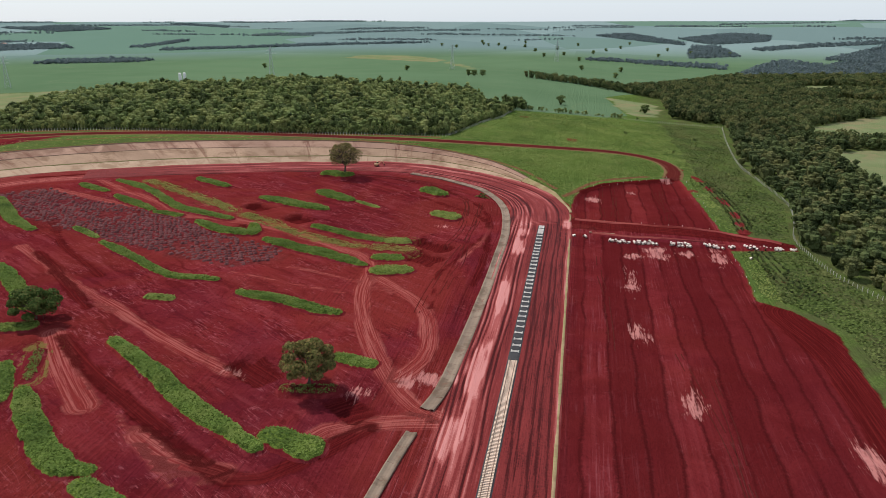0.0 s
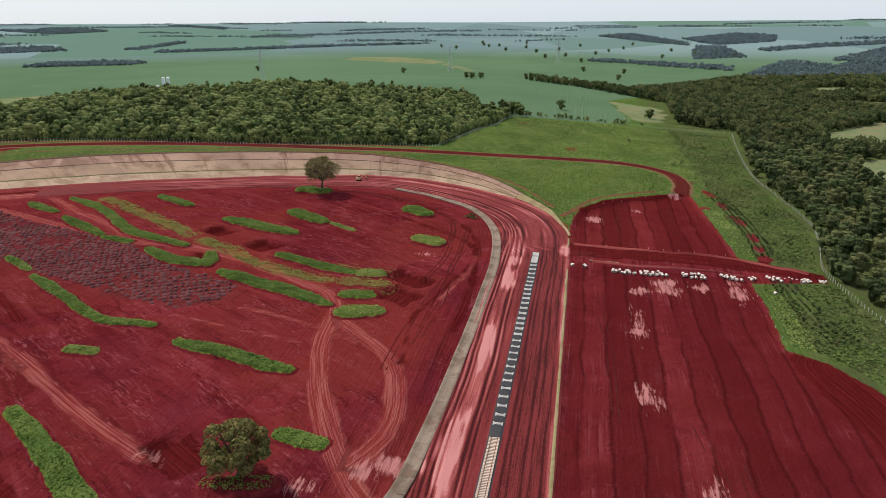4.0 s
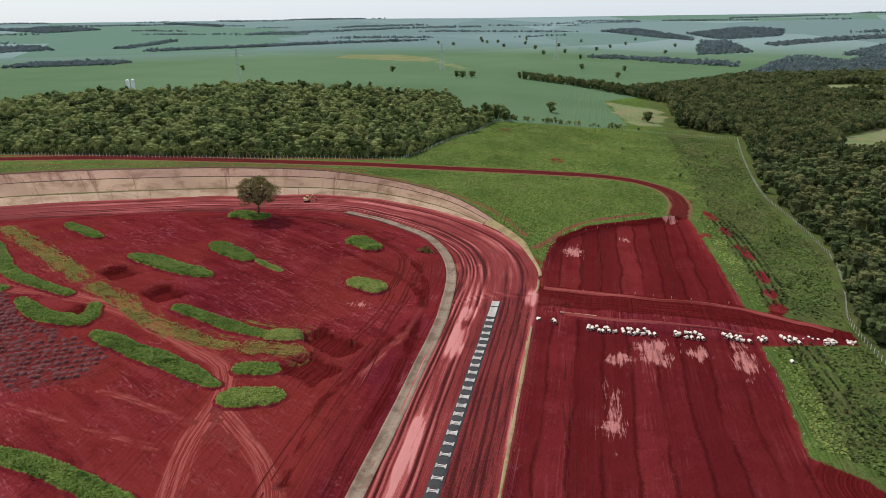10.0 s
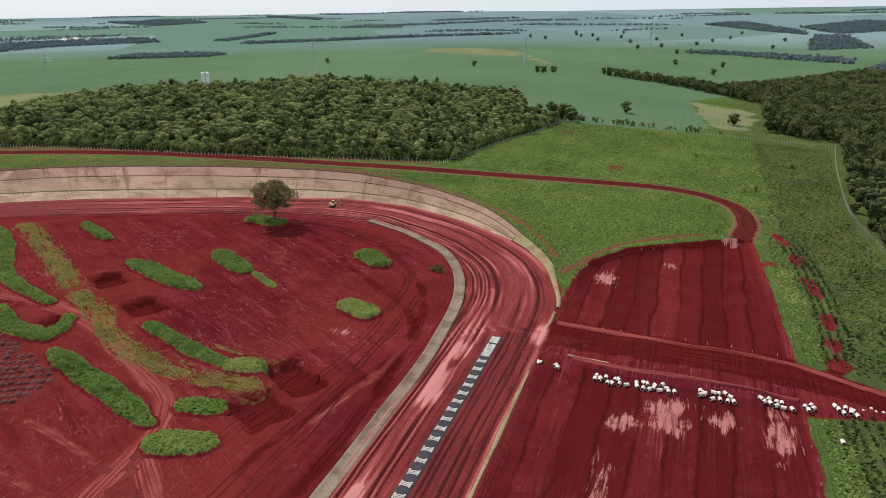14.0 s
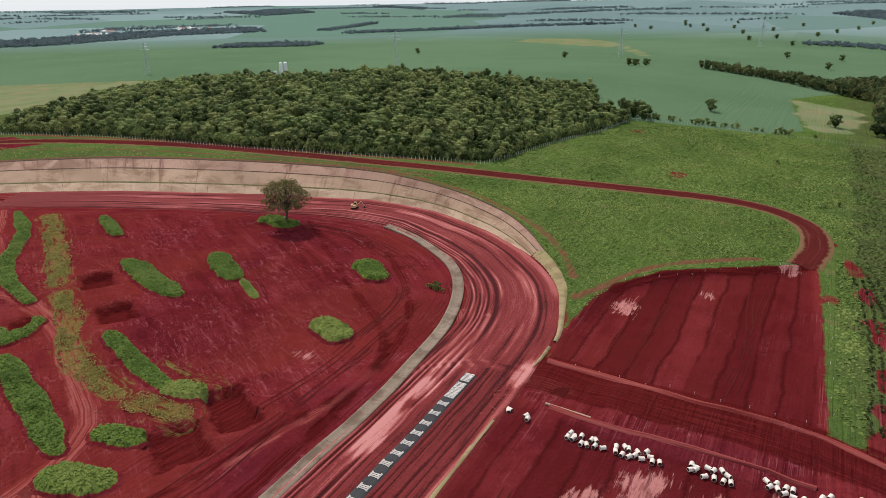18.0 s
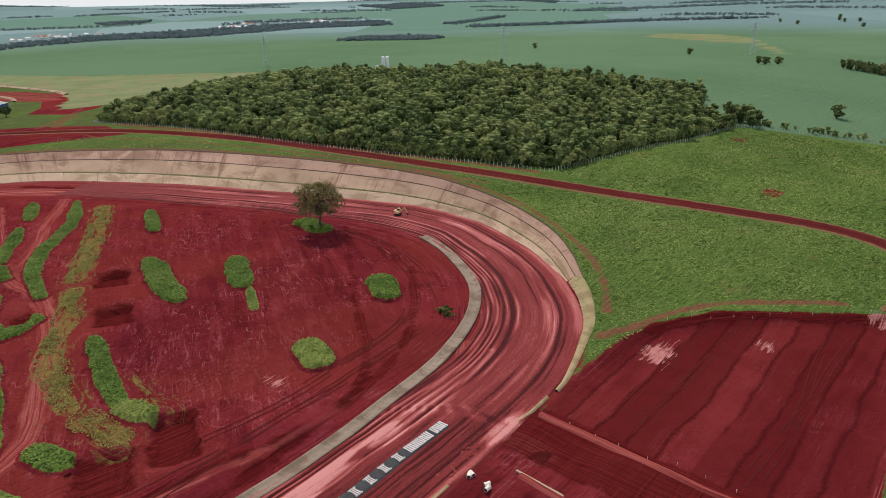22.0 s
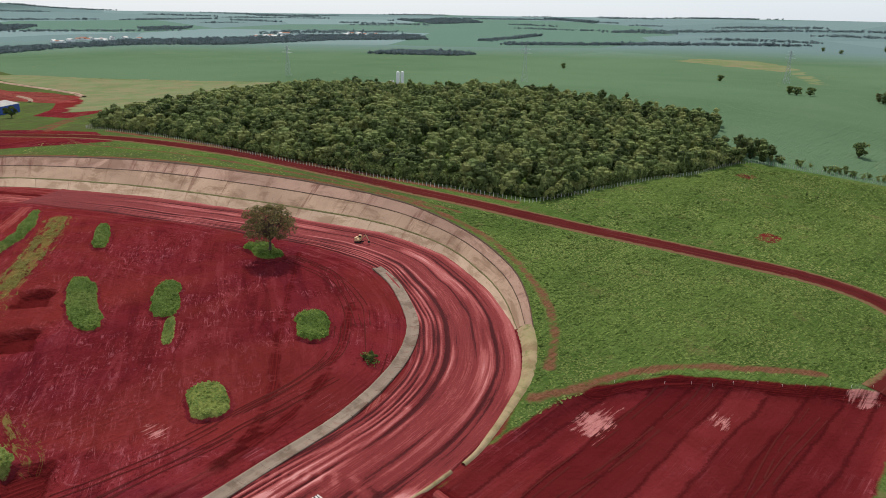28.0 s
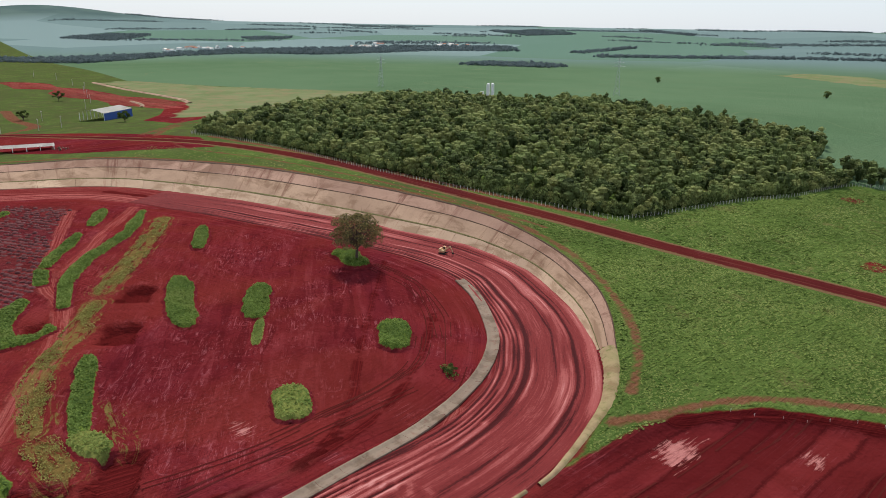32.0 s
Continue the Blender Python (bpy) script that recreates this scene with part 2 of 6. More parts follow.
    grass = n.mix(n.math("MULTIPLY", n.attr("rough_grass"), n.step(n.noise(0.07, 5, 0.7), 0.40, 0.60, 0.25, 0.9)), grass, n.mix(g3, (0.040, 0.058, 0.022), (0.092, 0.085, 0.036)))
    gs = n.math("ADD", n.attr("grass"), n.math("MULTIPLY", n.math("SUBTRACT", g2, 0.5), 3.5))
    base = n.mix(n.step(gs, -0.5, 0.7), soil, grass)
    wo = n.math("ADD", n.attr("worn"), n.math("ADD", n.math("MULTIPLY", n.math("SUBTRACT", g2, 0.5), 5), n.math("MULTIPLY", n.math("SUBTRACT", g3, 0.5), 2)))
    base = n.mix(n.step(wo, -0.6, 1.2, 0, 0.85), base, n.mix(n.step(g3, 0.35, 0.65), (0.105, 0.026, 0.018), (0.185, 0.078, 0.050)))
    # crops beyond; the far ones are paled and blued, painting haze into the colour
    crop1 = n.noise(0.0022, 3, 0.5)
    cell = n.voronoi(0.0016, n.coords((1, 0.8, 0)))
    crop = n.mix(n.step(crop1, 0.35, 0.65), (0.078, 0.130, 0.068), (0.094, 0.151, 0.082))
    crop = n.mix(n.step(n.noise(0.012, 5, 0.6), 0.4, 0.7, 0, 0.3), crop, (0.112, 0.160, 0.090))
    line = n.step(n.math("ABSOLUTE", n.math("SUBTRACT", n.noise(0.0035, 1, 0.4), 0.5)), 0.0022, 0.001, 0, 0.6)
    crop = n.mix(line, crop, (0.11, 0.15, 0.08))
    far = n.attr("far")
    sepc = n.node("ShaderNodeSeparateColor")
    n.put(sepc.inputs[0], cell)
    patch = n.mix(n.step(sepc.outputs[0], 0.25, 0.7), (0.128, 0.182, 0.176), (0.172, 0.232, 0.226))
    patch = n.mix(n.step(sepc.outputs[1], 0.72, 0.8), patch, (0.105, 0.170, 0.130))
    # the far hill gets its own blue-green tint
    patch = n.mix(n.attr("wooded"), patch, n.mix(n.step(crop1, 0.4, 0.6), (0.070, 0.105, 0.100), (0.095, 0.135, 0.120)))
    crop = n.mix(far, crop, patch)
    base = n.mix(n.step(n.attr("crop"), -1.5, 1.5), base, crop)
    # dry pasture
    pas = n.mix(n.step(g1, 0.35, 0.65), (0.128, 0.158, 0.070), (0.165, 0.182, 0.090))
    pas = n.mix(n.step(n.noise(0.03, 5, 0.65), 0.45, 0.65, 0, 0.7), pas, (0.21, 0.165, 0.095))
    pam = n.step(n.math("ADD", n.attr("pasture"), n.math("MULTIPLY", n.math("SUBTRACT", n.noise(0.03, 4), 0.5), 40)), -3, 3)
    base = n.mix(pam, base, pas)
    calm = n.math("SUBTRACT", 1.0, n.math("MULTIPLY", sm, 0.85))
    n.bump(n.math("ADD", n.math("MULTIPLY", n.math("MULTIPLY", streak, 1.2), calm), n.math("ADD", n.math("MULTIPLY", fine, 0.6), n.math("ADD", mid, n.math("ADD", n.math("MULTIPLY", rut, calm), n.math("MULTIPLY", n.math("MULTIPLY", pr, n.math("MAXIMUM", pm, dm)), 0.6))))), 1.0, 0.85)
    return n.done(base, 0.95, spec=n.math("MULTIPLY", poolm, 0.4))


def mat_soil(name="red_soil"):
    n = Nodes(name)
    tex = n.node("ShaderNodeTexCoord").outputs["Object"]
    c, mid, fine, streak, scuff = soil_color(n, tex)
    n.bump(n.math("ADD", mid, fine), 0.6, 0.4)
    return n.done(c, spec=0.0)


def mat_bank():
    """Rank grass over an earth bank, with bare red sides."""
    n = Nodes("grassed_earth")
    tex = n.node("ShaderNodeTexCoord").outputs["Object"]
    c, mid, fine, streak, scuff = soil_color(n, tex)
    g2, g3 = n.noise(0.5, 5, 0.7), n.noise(2.2, 4, 0.7)
    dry = n.attr("dry")
    g = n.mix(n.step(g2, 0.35, 0.65), (0.062, 0.100, 0.018), (0.125, 0.168, 0.034))
    g = n.mix(n.step(g3, 0.52, 0.34, 0, 0.85), g, (0.022, 0.042, 0.009))
    g = n.mix(n.math("MULTIPLY", n.step(g2, 0.35, 0.6, 0.4, 1.0), dry), g, (0.240, 0.215, 0.070))
    e = n.math("ADD", n.attr("edge"), n.math("MULTIPLY", n.math("SUBTRACT", g2, 0.5), 1.6))
    c = n.mix(n.step(e, -0.45, -0.15), c, g)
    n.bump(n.math("ADD", g2, g3), 0.9, 0.35)
    return n.done(c, spec=0.0)


def mat_bed():
    n = Nodes("rutted_mud")
    flow = n.attr("flow", "Vector")
    grain = n.noise(1.0, 5, 0.7, n.coords((3.2, 0.07, 1), flow), 0.4)
    fine = n.noise(1.6, 5, 0.75)
    t = n.math("ADD", n.attr("tone"), n.math("ADD", n.math("MULTIPLY", n.math("SUBTRACT", grain, 0.5), 0.75), n.math("MULTIPLY", n.math("SUBTRACT", fine, 0.5), 0.5)))
    c = n.mix(n.step(t, 0.06, 0.30), (0.048, 0.0050, 0.0056), (0.152, 0.0205, 0.0200))
    c = n.mix(n.step(t, 0.34, 0.58), c, (0.275, 0.0660, 0.0610))
    c = n.mix(n.step(t, 0.64, 0.92), c, (0.440, 0.1680, 0.1540))
    n.bump(n.math("ADD", grain, fine), 0.8, 0.25)
    return n.done(c, n.step(t, 0.5, 1.0, 0.95, 0.6), spec=0.12)


def mat_road():
    n = Nodes("road_soil")
    c, mid, fine, streak, scuff = soil_color(n, n.attr("flow", "Vector"))
    c = n.mix(0.72, c, (0.050, 0.0110, 0.0092))
    c = n.mix(n.step(n.noise(1, 3, 0.6, n.coords((0.9, 0.015, 1), n.attr("flow", "Vector"))), 0.54, 0.66, 0, 0.4), c, (0.150, 0.048, 0.036))
    side = n.node("ShaderNodeSeparateXYZ")
    n.put(side.inputs[0], n.attr("flow", "Vector"))
    off = n.math("ADD", n.math("ABSOLUTE", side.outputs[0]), n.math("MULTIPLY", n.math("SUBTRACT", n.noise(0.25, 5, 0.7), 0.5), 4))
    c = n.mix(n.step(off, 4.2, 5.6, 0, 0.9), c, n.mix(fine, (0.085, 0.070, 0.026), (0.200, 0.105, 0.062)))
    n.bump(n.math("ADD", streak, fine), 0.6, 0.3)
    return n.done(c, spec=0.0)


def mat_path():
    n = Nodes("trodden_pale_soil")
    flow = n.attr("flow", "Vector")
    c, mid, fine, streak, scuff = soil_color(n, flow)
    s = n.noise(1, 3, 0.6, n.coords((1.6, 0.03, 1), flow))
    c = n.mix(n.step(s, 0.38, 0.62, 0.15, 0.85), c, (0.285, 0.070, 0.060))
    n.bump(n.math("ADD", s, fine), 0.7, 0.3)
    return n.done(c, spec=0.0)


def mat_concrete(name, a, b, stain, streaks=0.5, runs=False):
    n = Nodes(name)
    w = n.noise(0.05, 4, 0.6)
    f = n.noise(0.8, 5, 0.65)
    if runs:   # flow is (along, up): stains run down the slope
        flow = n.attr("flow", "Vector")
        v = n.noise(1.0, 5, 0.70, n.coords((0.30, 0.020, 1), flow), 0.2)
        v = n.math("ADD", v, n.math("MULTIPLY", n.math("SUBTRACT", n.noise(1.0, 3, 0.6, n.coords((0.030, 0.004, 1), flow)), 0.5), 0.45))
        g = n.noise(1.0, 6, 0.70, n.coords((0.05, 0.06, 1), flow), 0.6)
    else:
        v = n.noise(1.0, 4, 0.7, n.coords((0.35, 0.35, 0.03)))
        g = n.noise(0.12, 5, 0.65)
    rnd = n.node("ShaderNodeObjectInfo").outputs["Random"]
    c = n.mix(n.step(w, 0.35, 0.65), a, b)
    c = n.mix(n.math("MULTIPLY", rnd, 0.4), c, tuple(x * 0.75 for x in a))
    c = n.mix(n.step(g, 0.47, 0.62, 0, 0.75), c, (a[0] * 0.58, a[1] * 0.53, a[2] * 0.48))
    c = n.mix(n.step(v, 0.53, 0.70, 0, streaks), c, stain)
    c = n.mix(n.step(f, 0.45, 0.75, 0, 0.35), c, tuple(x * 0.6 for x in a))
    n.bump(f, 0.4, 0.1)
    return n.done(c, 0.9, spec=0.05)


def mat_plain(name, color, rough=0.85, metal=0.0, spread=0.25, scale=1.5):
    n = Nodes(name)
    f = n.noise(scale, 4, 0.65)
    g = n.noise(scale * 0.12, 3, 0.5)
    rnd = n.node("ShaderNodeObjectInfo").outputs["Random"]
    dark = tuple(x * (1 - spread) for x in color)
    c = n.mix(n.step(f, 0.3, 0.7), dark, color)
    c = n.mix(n.math("MULTIPLY", n.step(g, 0.4, 0.7), 0.4), c, tuple(x * (1 - spread * 1.4) for x in color))
    c = n.mix(n.math("MULTIPLY", rnd, 0.25), c, dark)
    n.bump(f, 0.3, 0.03)
    return n.done(c, rough, metal)


def mat_leaves(name, dark, light, yellow=None, amount=0.25, relief=0.0):
    n = Nodes(name)
    isl = n.node("ShaderNodeNewGeometry").outputs["Random Per Island"]
    tint = n.attr("tint")
    c = n.mix(n.step(isl, 0.0, 1.0), dark, light)
    c = n.mix(n.step(tint, 0.35, 0.95, 0, 0.8), c, yellow or light)
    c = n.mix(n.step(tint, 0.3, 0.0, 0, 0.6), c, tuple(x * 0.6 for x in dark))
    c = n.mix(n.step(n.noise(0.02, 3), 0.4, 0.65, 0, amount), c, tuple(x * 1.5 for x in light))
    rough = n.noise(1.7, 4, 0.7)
    # hollows of the bump noise darkened in colour, as shade between leaf clumps
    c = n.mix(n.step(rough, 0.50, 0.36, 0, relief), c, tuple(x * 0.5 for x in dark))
    if relief:
        n.bump(rough, 1.0, 0.8)
    n.done(c, 0.8, spec=0.1)
    thin = n.node("ShaderNodeBsdfTranslucent")
    n.put(thin.inputs["Color"], c)
    both = n.node("ShaderNodeMixShader")
    both.inputs[0].default_value = 0.3
    out = n.tree.nodes["Material Output"]
    n.tree.links.new(n.bsdf.outputs[0], both.inputs[1])
    n.tree.links.new(thin.outputs[0], both.inputs[2])
    n.tree.links.new(both.outputs[0], out.inputs["Surface"])
    return n.mat


GROUND = mat_ground()
SOIL = mat_soil()
BANK = mat_bank()
ROAD = mat_road()
PATH = mat_path()
BED = mat_bed()
CONC_LOW = mat_concrete("pale_concrete", (0.40, 0.275, 0.190), (0.48, 0.34, 0.235), (0.24, 0.125, 0.085), 0.6, True)
CONC_MID = mat_concrete("stained_concrete", (0.30, 0.195, 0.135), (0.385, 0.258, 0.176), (0.15, 0.075, 0.050), 0.75, True)
CONC_TOP = mat_concrete("red_stained_concrete", (0.28, 0.170, 0.126), (0.36, 0.225, 0.165), (0.13, 0.055, 0.040), 0.85, True)
DRAIN = mat_concrete("channel_concrete", (0.19, 0.14, 0.106), (0.235, 0.175, 0.132), (0.17, 0.075, 0.055), 0.5)
VERGE = mat_concrete("grassy_verge", (0.30, 0.21, 0.125), (0.23, 0.195, 0.090), (0.12, 0.125, 0.042), 0.75)
BALLAST = mat_plain("crushed_stone", (0.055, 0.052, 0.055), 0.9, 0.0, 0.5, 4.0)
SLEEPER = mat_plain("sleeper_concrete", (0.70, 0.62, 0.56), 0.85, 0.0, 0.2)
WOODY = mat_plain("tan_sleeper", (0.82, 0.60, 0.46), 0.85, 0.0, 0.3)
STEEL = mat_plain("rusty_rail", (0.20, 0.11, 0.08), 0.5, 0.6, 0.4)
# bore colour made dark to stand for the shade inside the pipes
BORE = mat_plain("bore_shade_concrete", (0.17, 0.085, 0.07), 0.9, 0.0, 0.3)
PIPE = mat_plain("pipe_concrete", (0.74, 0.63, 0.55), 0.85, 0.0, 0.2)
POST = mat_plain("post_concrete", (0.55, 0.52, 0.45), 0.85, 0.0, 0.2)
WIRE = mat_plain("galvanised_wire", (0.35, 0.35, 0.33), 0.5, 0.7, 0.2)
BARK = mat_plain("bark", (0.11, 0.08, 0.06), 0.95, 0.0, 0.4)
WHITE = mat_plain("white_paint", (0.78, 0.78, 0.76), 0.6, 0.0, 0.1)
ROOFING = mat_plain("pale_sheet_roof", (0.52, 0.50, 0.47), 0.6, 0.1, 0.2)
BLUE = mat_plain("blue_sheet", (0.035, 0.09, 0.34), 0.5, 0.0, 0.2)
GALV = mat_plain("galvanised_lattice", (0.42, 0.44, 0.45), 0.5, 0.6, 0.1)
MACHINE = mat_plain("cream_paint", (0.60, 0.40, 0.22), 0.5, 0.0, 0.2)
BENCH = mat_plain("bench_silt", (0.105, 0.060, 0.038), 0.95, 0.0, 0.5, 0.6)
MOSS = mat_plain("mossy_silt", (0.150, 0.128, 0.050), 0.95, 0.0, 0.45, 0.5)
RUBBER = mat_plain("black_rubber", (0.02, 0.02, 0.02), 0.9)
GLASS = mat_plain("dark_glass", (0.02, 0.025, 0.03), 0.1)
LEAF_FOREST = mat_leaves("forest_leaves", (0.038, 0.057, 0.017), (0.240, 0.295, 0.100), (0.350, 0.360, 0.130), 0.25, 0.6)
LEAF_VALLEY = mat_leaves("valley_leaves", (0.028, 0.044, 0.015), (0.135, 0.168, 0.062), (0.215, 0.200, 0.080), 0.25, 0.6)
# haze painted into the leaf colour: a bluish far copy, then a paler one
LEAF_FAR_HAZED = mat_leaves("far_leaves_haze_tint", (0.090, 0.120, 0.124), (0.140, 0.174, 0.178), (0.140, 0.174, 0.178))
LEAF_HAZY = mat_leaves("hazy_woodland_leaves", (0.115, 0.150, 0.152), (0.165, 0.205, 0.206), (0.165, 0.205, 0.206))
MULCH = mat_plain("dark_mulch", (0.150, 0.045, 0.046), 0.95, 0.0, 0.5, 0.9)
LEAF_TREE = mat_leaves("dry_season_leaves", (0.085, 0.082, 0.030), (0.235, 0.205, 0.082), (0.280, 0.190, 0.088))
LEAF_TREE2 = mat_leaves("mixed_leaves", (0.085, 0.085, 0.026), (0.205, 0.200, 0.064), (0.290, 0.190, 0.080))
LEAF_BUSH = mat_leaves("bush_leaves", (0.045, 0.080, 0.018), (0.100, 0.145, 0.038), (0.14, 0.13, 0.04))
GRASS = mat_leaves("rank_grass", (0.068, 0.118, 0.022), (0.150, 0.208, 0.046), (0.20, 0.235, 0.062))
GRASS_DRY = mat_leaves("yellow_grass", (0.105, 0.122, 0.026), (0.200, 0.205, 0.052), (0.26, 0.22, 0.07))
GRASS_ROUGH = mat_leaves("rough_meadow_grass", (0.034, 0.056, 0.014), (0.105, 0.142, 0.036), (0.135, 0.140, 0.050))
GRASS_MEADOW = mat_leaves("meadow_grass", (0.066, 0.104, 0.018), (0.158, 0.205, 0.048), (0.200, 0.222, 0.066))


# ---- building helpers ----
def sstep(a, b, x):
    t = np.clip((x - a) / (b - a), 0, 1)
    return t * t * (3 - 2 * t)


def vnoise(x, y, scale, seed=0):
    """Smooth value noise in 0..1."""
    x, y = np.asarray(x, float) / scale + 1000, np.asarray(y, float) / scale + 1000
    i, j = np.floor(x), np.floor(y)
    fx, fy = x - i, y - j
    fx, fy = fx * fx * (3 - 2 * fx), fy * fy * (3 - 2 * fy)

    def h(a, b):
        s = np.sin(a * 127.1 + b * 311.7 + seed * 74.7) * 43758.5453
        return s - np.floor(s)
    return (h(i, j) * (1 - fx) + h(i + 1, j) * fx) * (1 - fy) + (h(i, j + 1) * (1 - fx) + h(i + 1, j + 1) * fx) * fy


def spline(points, step=3.0):
    """A Catmull-Rom line through the points, in even steps."""
    p = np.array(points, float)
    p = np.vstack([2 * p[0] - p[1], p, 2 * p[-1] - p[-2]])
    out = []
    for a, b, c, d in zip(p[:-3], p[1:-2], p[2:-1], p[3:]):
        t = np.linspace(0, 1, 24, endpoint=False)[:, None]
        out.append(0.5 * (2 * b + (c - a) * t + (2 * a - 5 * b + 4 * c - d) * t ** 2 + (3 * b - a - 3 * c + d) * t ** 3))
    q = np.vstack(out + [p[-2:-1]])
    s = np.r_[0, np.cumsum(np.hypot(*np.diff(q[:, :2], axis=0).T))]
    e = np.linspace(0, s[-1], max(2, int(round(s[-1] / step)) + 1))
    return np.stack([np.interp(e, s, q[:, k]) for k in range(q.shape[1])], 1)


def to_line(x, y, line):
    """Signed distance (left of the line is positive) and length along it."""
    x, y = np.ravel(x), np.ravel(y)
    best, sign, along = np.full(x.shape, 1e18), np.ones(x.shape), np.zeros(x.shape)
    s0 = 0.0
    for (ax, ay), (bx, by) in zip(line[:-1, :2], line[1:, :2]):
        dx, dy = bx - ax, by - ay
        ln = math.hypot(dx, dy)
        t = np.clip(((x - ax) * dx + (y - ay) * dy) / ln ** 2, 0, 1)
        d = (x - ax - t * dx) ** 2 + (y - ay - t * dy) ** 2
        m = d < best
        best[m], along[m] = d[m], s0 + t[m] * ln
        sign[m] = np.where(dx * (y - ay) - dy * (x - ax) >= 0, 1, -1)[m]
        s0 += ln
    return np.sqrt(best) * sign, along


def in_poly(x, y, poly):
    """Signed distance to a closed outline, positive inside."""
    x, y = np.ravel(x), np.ravel(y)
    best, inside = np.full(x.shape, 1e18), np.zeros(x.shape, bool)
    n = len(poly)
    for k in range(n):
        (ax, ay), (bx, by) = poly[k], poly[(k + 1) % n]
        dx, dy = bx - ax, by - ay
        t = np.clip(((x - ax) * dx + (y - ay) * dy) / (dx * dx + dy * dy), 0, 1)
        best = np.minimum(best, (x - ax - t * dx) ** 2 + (y - ay - t * dy) ** 2)
        if ay != by:
            inside ^= ((ay > y) != (by > y)) & (x < dx * (y - ay) / dy + ax)
    return np.sqrt(best) * np.where(inside, 1, -1)


def mesh_of(name, verts, faces, mats, smooth=False, index=None, **attrs):
    """A mesh object from arrays; all faces have the same number of corners."""
    me = bpy.data.meshes.new(name)
    v, f = np.asarray(verts, np.float32), np.asarray(faces, np.int32)
    me.vertices.add(len(v))
    me.vertices.foreach_set("co", v.ravel())
    k = f.shape[1]
    me.loops.add(f.size)
    me.loops.foreach_set("vertex_index", f.ravel())
    me.polygons.add(len(f))
    me.polygons.foreach_set("loop_start", np.arange(0, f.size, k, dtype=np.int32))
    me.polygons.foreach_set("loop_total", np.full(len(f), k, np.int32))
    for m in (mats if isinstance(mats, (list, tuple)) else [mats]):
        me.materials.append(m)
    if index is not None:
        me.polygons.foreach_set("material_index", np.asarray(index, np.int32))
    me.polygons.foreach_set("use_smooth", np.full(len(f), bool(smooth)))
    for key, a in attrs.items():
        a = np.asarray(a, np.float32)
        if a.ndim == 2:
            me.attributes.new(key, "FLOAT_VECTOR", "POINT").data.foreach_set("vector", a.ravel())
        else:
            me.attributes.new(key, "FLOAT", "POINT").data.foreach_set("value", a.ravel())
    me.update(calc_edges=True)
    me.validate()
    return new(name, me)


def under(ob, parent):
    ob.parent = parent
    return ob


def box_bm(sx, sy, sz, at=(0, 0, 0), bevel=0.0, taper=1.0):
    """A box whose base's middle is at the place given."""
    bm = bmesh.new()
    bmesh.ops.create_cube(bm, size=1)
    for v in bm.verts:
        k = taper if v.co.z > 0 else 1
        v.co = Vector((v.co.x * sx * k + at[0], v.co.y * sy * k + at[1], (v.co.z + 0.5) * sz + at[2]))
    if bevel:
        bmesh.ops.bevel(bm, geom=bm.edges[:], offset=bevel, segments=1, affect="EDGES", profile=0.5)
    return bm


def tube_bm(r0, r1, a, b, sides=8, caps=True):
    """A tapered tube from a to b."""
    bm = bmesh.new()
    a, b = Vector(a), Vector(b)
    m = (b - a).to_track_quat("Z", "Y").to_matrix()
    rings = []
    for p, r in ((a, r0), (b, r1)):
        rings.append([bm.verts.new(p + m @ Vector((r * math.cos(2 * math.pi * k / sides), r * math.sin(2 * math.pi * k / sides), 0))) for k in range(sides)])
    for k in range(sides):
        bm.faces.new((rings[0][k], rings[0][(k + 1) % sides], rings[1][(k + 1) % sides], rings[1][k]))
    if caps:
        bm.faces.new(rings[0][::-1])
        bm.faces.new(rings[1])
    return bm


def join_bm(*bms):
    out = bmesh.new()
    for bm in bms:
        me = bpy.data.meshes.new("tmp")
        bm.to_mesh(me)
        out.from_mesh(me)
        bpy.data.meshes.remove(me)
        bm.free()
    return out


def part(name, bm, material, parent=None, label="", smooth=False):
    me = bpy.data.meshes.new(name)
    bm.to_mesh(me)
    bm.free()
    me.materials.append(material)
    if smooth:
        me.polygons.foreach_set("use_smooth", np.ones(len(me.polygons), bool))
    ob = new(name, me)
    if parent is not None:
        ob.parent = parent
    if label:
        tagged(ob, label)
    return ob


def empty(name, at, turn=0.0, label="", category="", group=""):
    ob = new(name)
    ob.empty_display_size = 0.5
    ob.matrix_basis = pose(*at, 0, 0, turn)
    return tagged(ob, label, category, group)


# ---- the lie of the land ----
# foot of the concrete slope, then the verge along the track (west to east, then south)
FOOT = spline([(-440, 230), (-418, 290), (-392, 347), (-362, 402), (-299, 440), (-233, 467), (-192, 481), (-150, 493), (-108, 493),
               (-78, 481.5), (-56, 469), (-38, 454), (-18, 430), (-6.5, 400), (-2.6, 355), (-2.2, 300), (-1.6, 180), (-1.2, 40)])
CREST = spline([(-478, 215), (-455, 290), (-426, 355), (-399, 414), (-322, 467), (-245, 494), (-195, 507), (-148, 512), (-100, 503),
                (-66, 488), (-47, 473.5), (-32, 457)])
FOOT_SLOPE = spline([(-440, 230), (-418, 290), (-392, 347), (-362, 402), (-299, 440), (-233, 467), (-192, 481), (-150, 493), (-108, 493),
                     (-78, 481.5), (-56, 469), (-38, 454)])
SLOPE_END = float(np.hypot(*np.diff(FOOT_SLOPE, axis=0).T).sum())   # length along FOOT at which the concrete ends
WEDGE = [(-1, 372), (-4, 394), (-2, 425), (1, 441), (14, 462), (36, 480), (60, 500), (68, 508), (71, 450), (74, 372)]
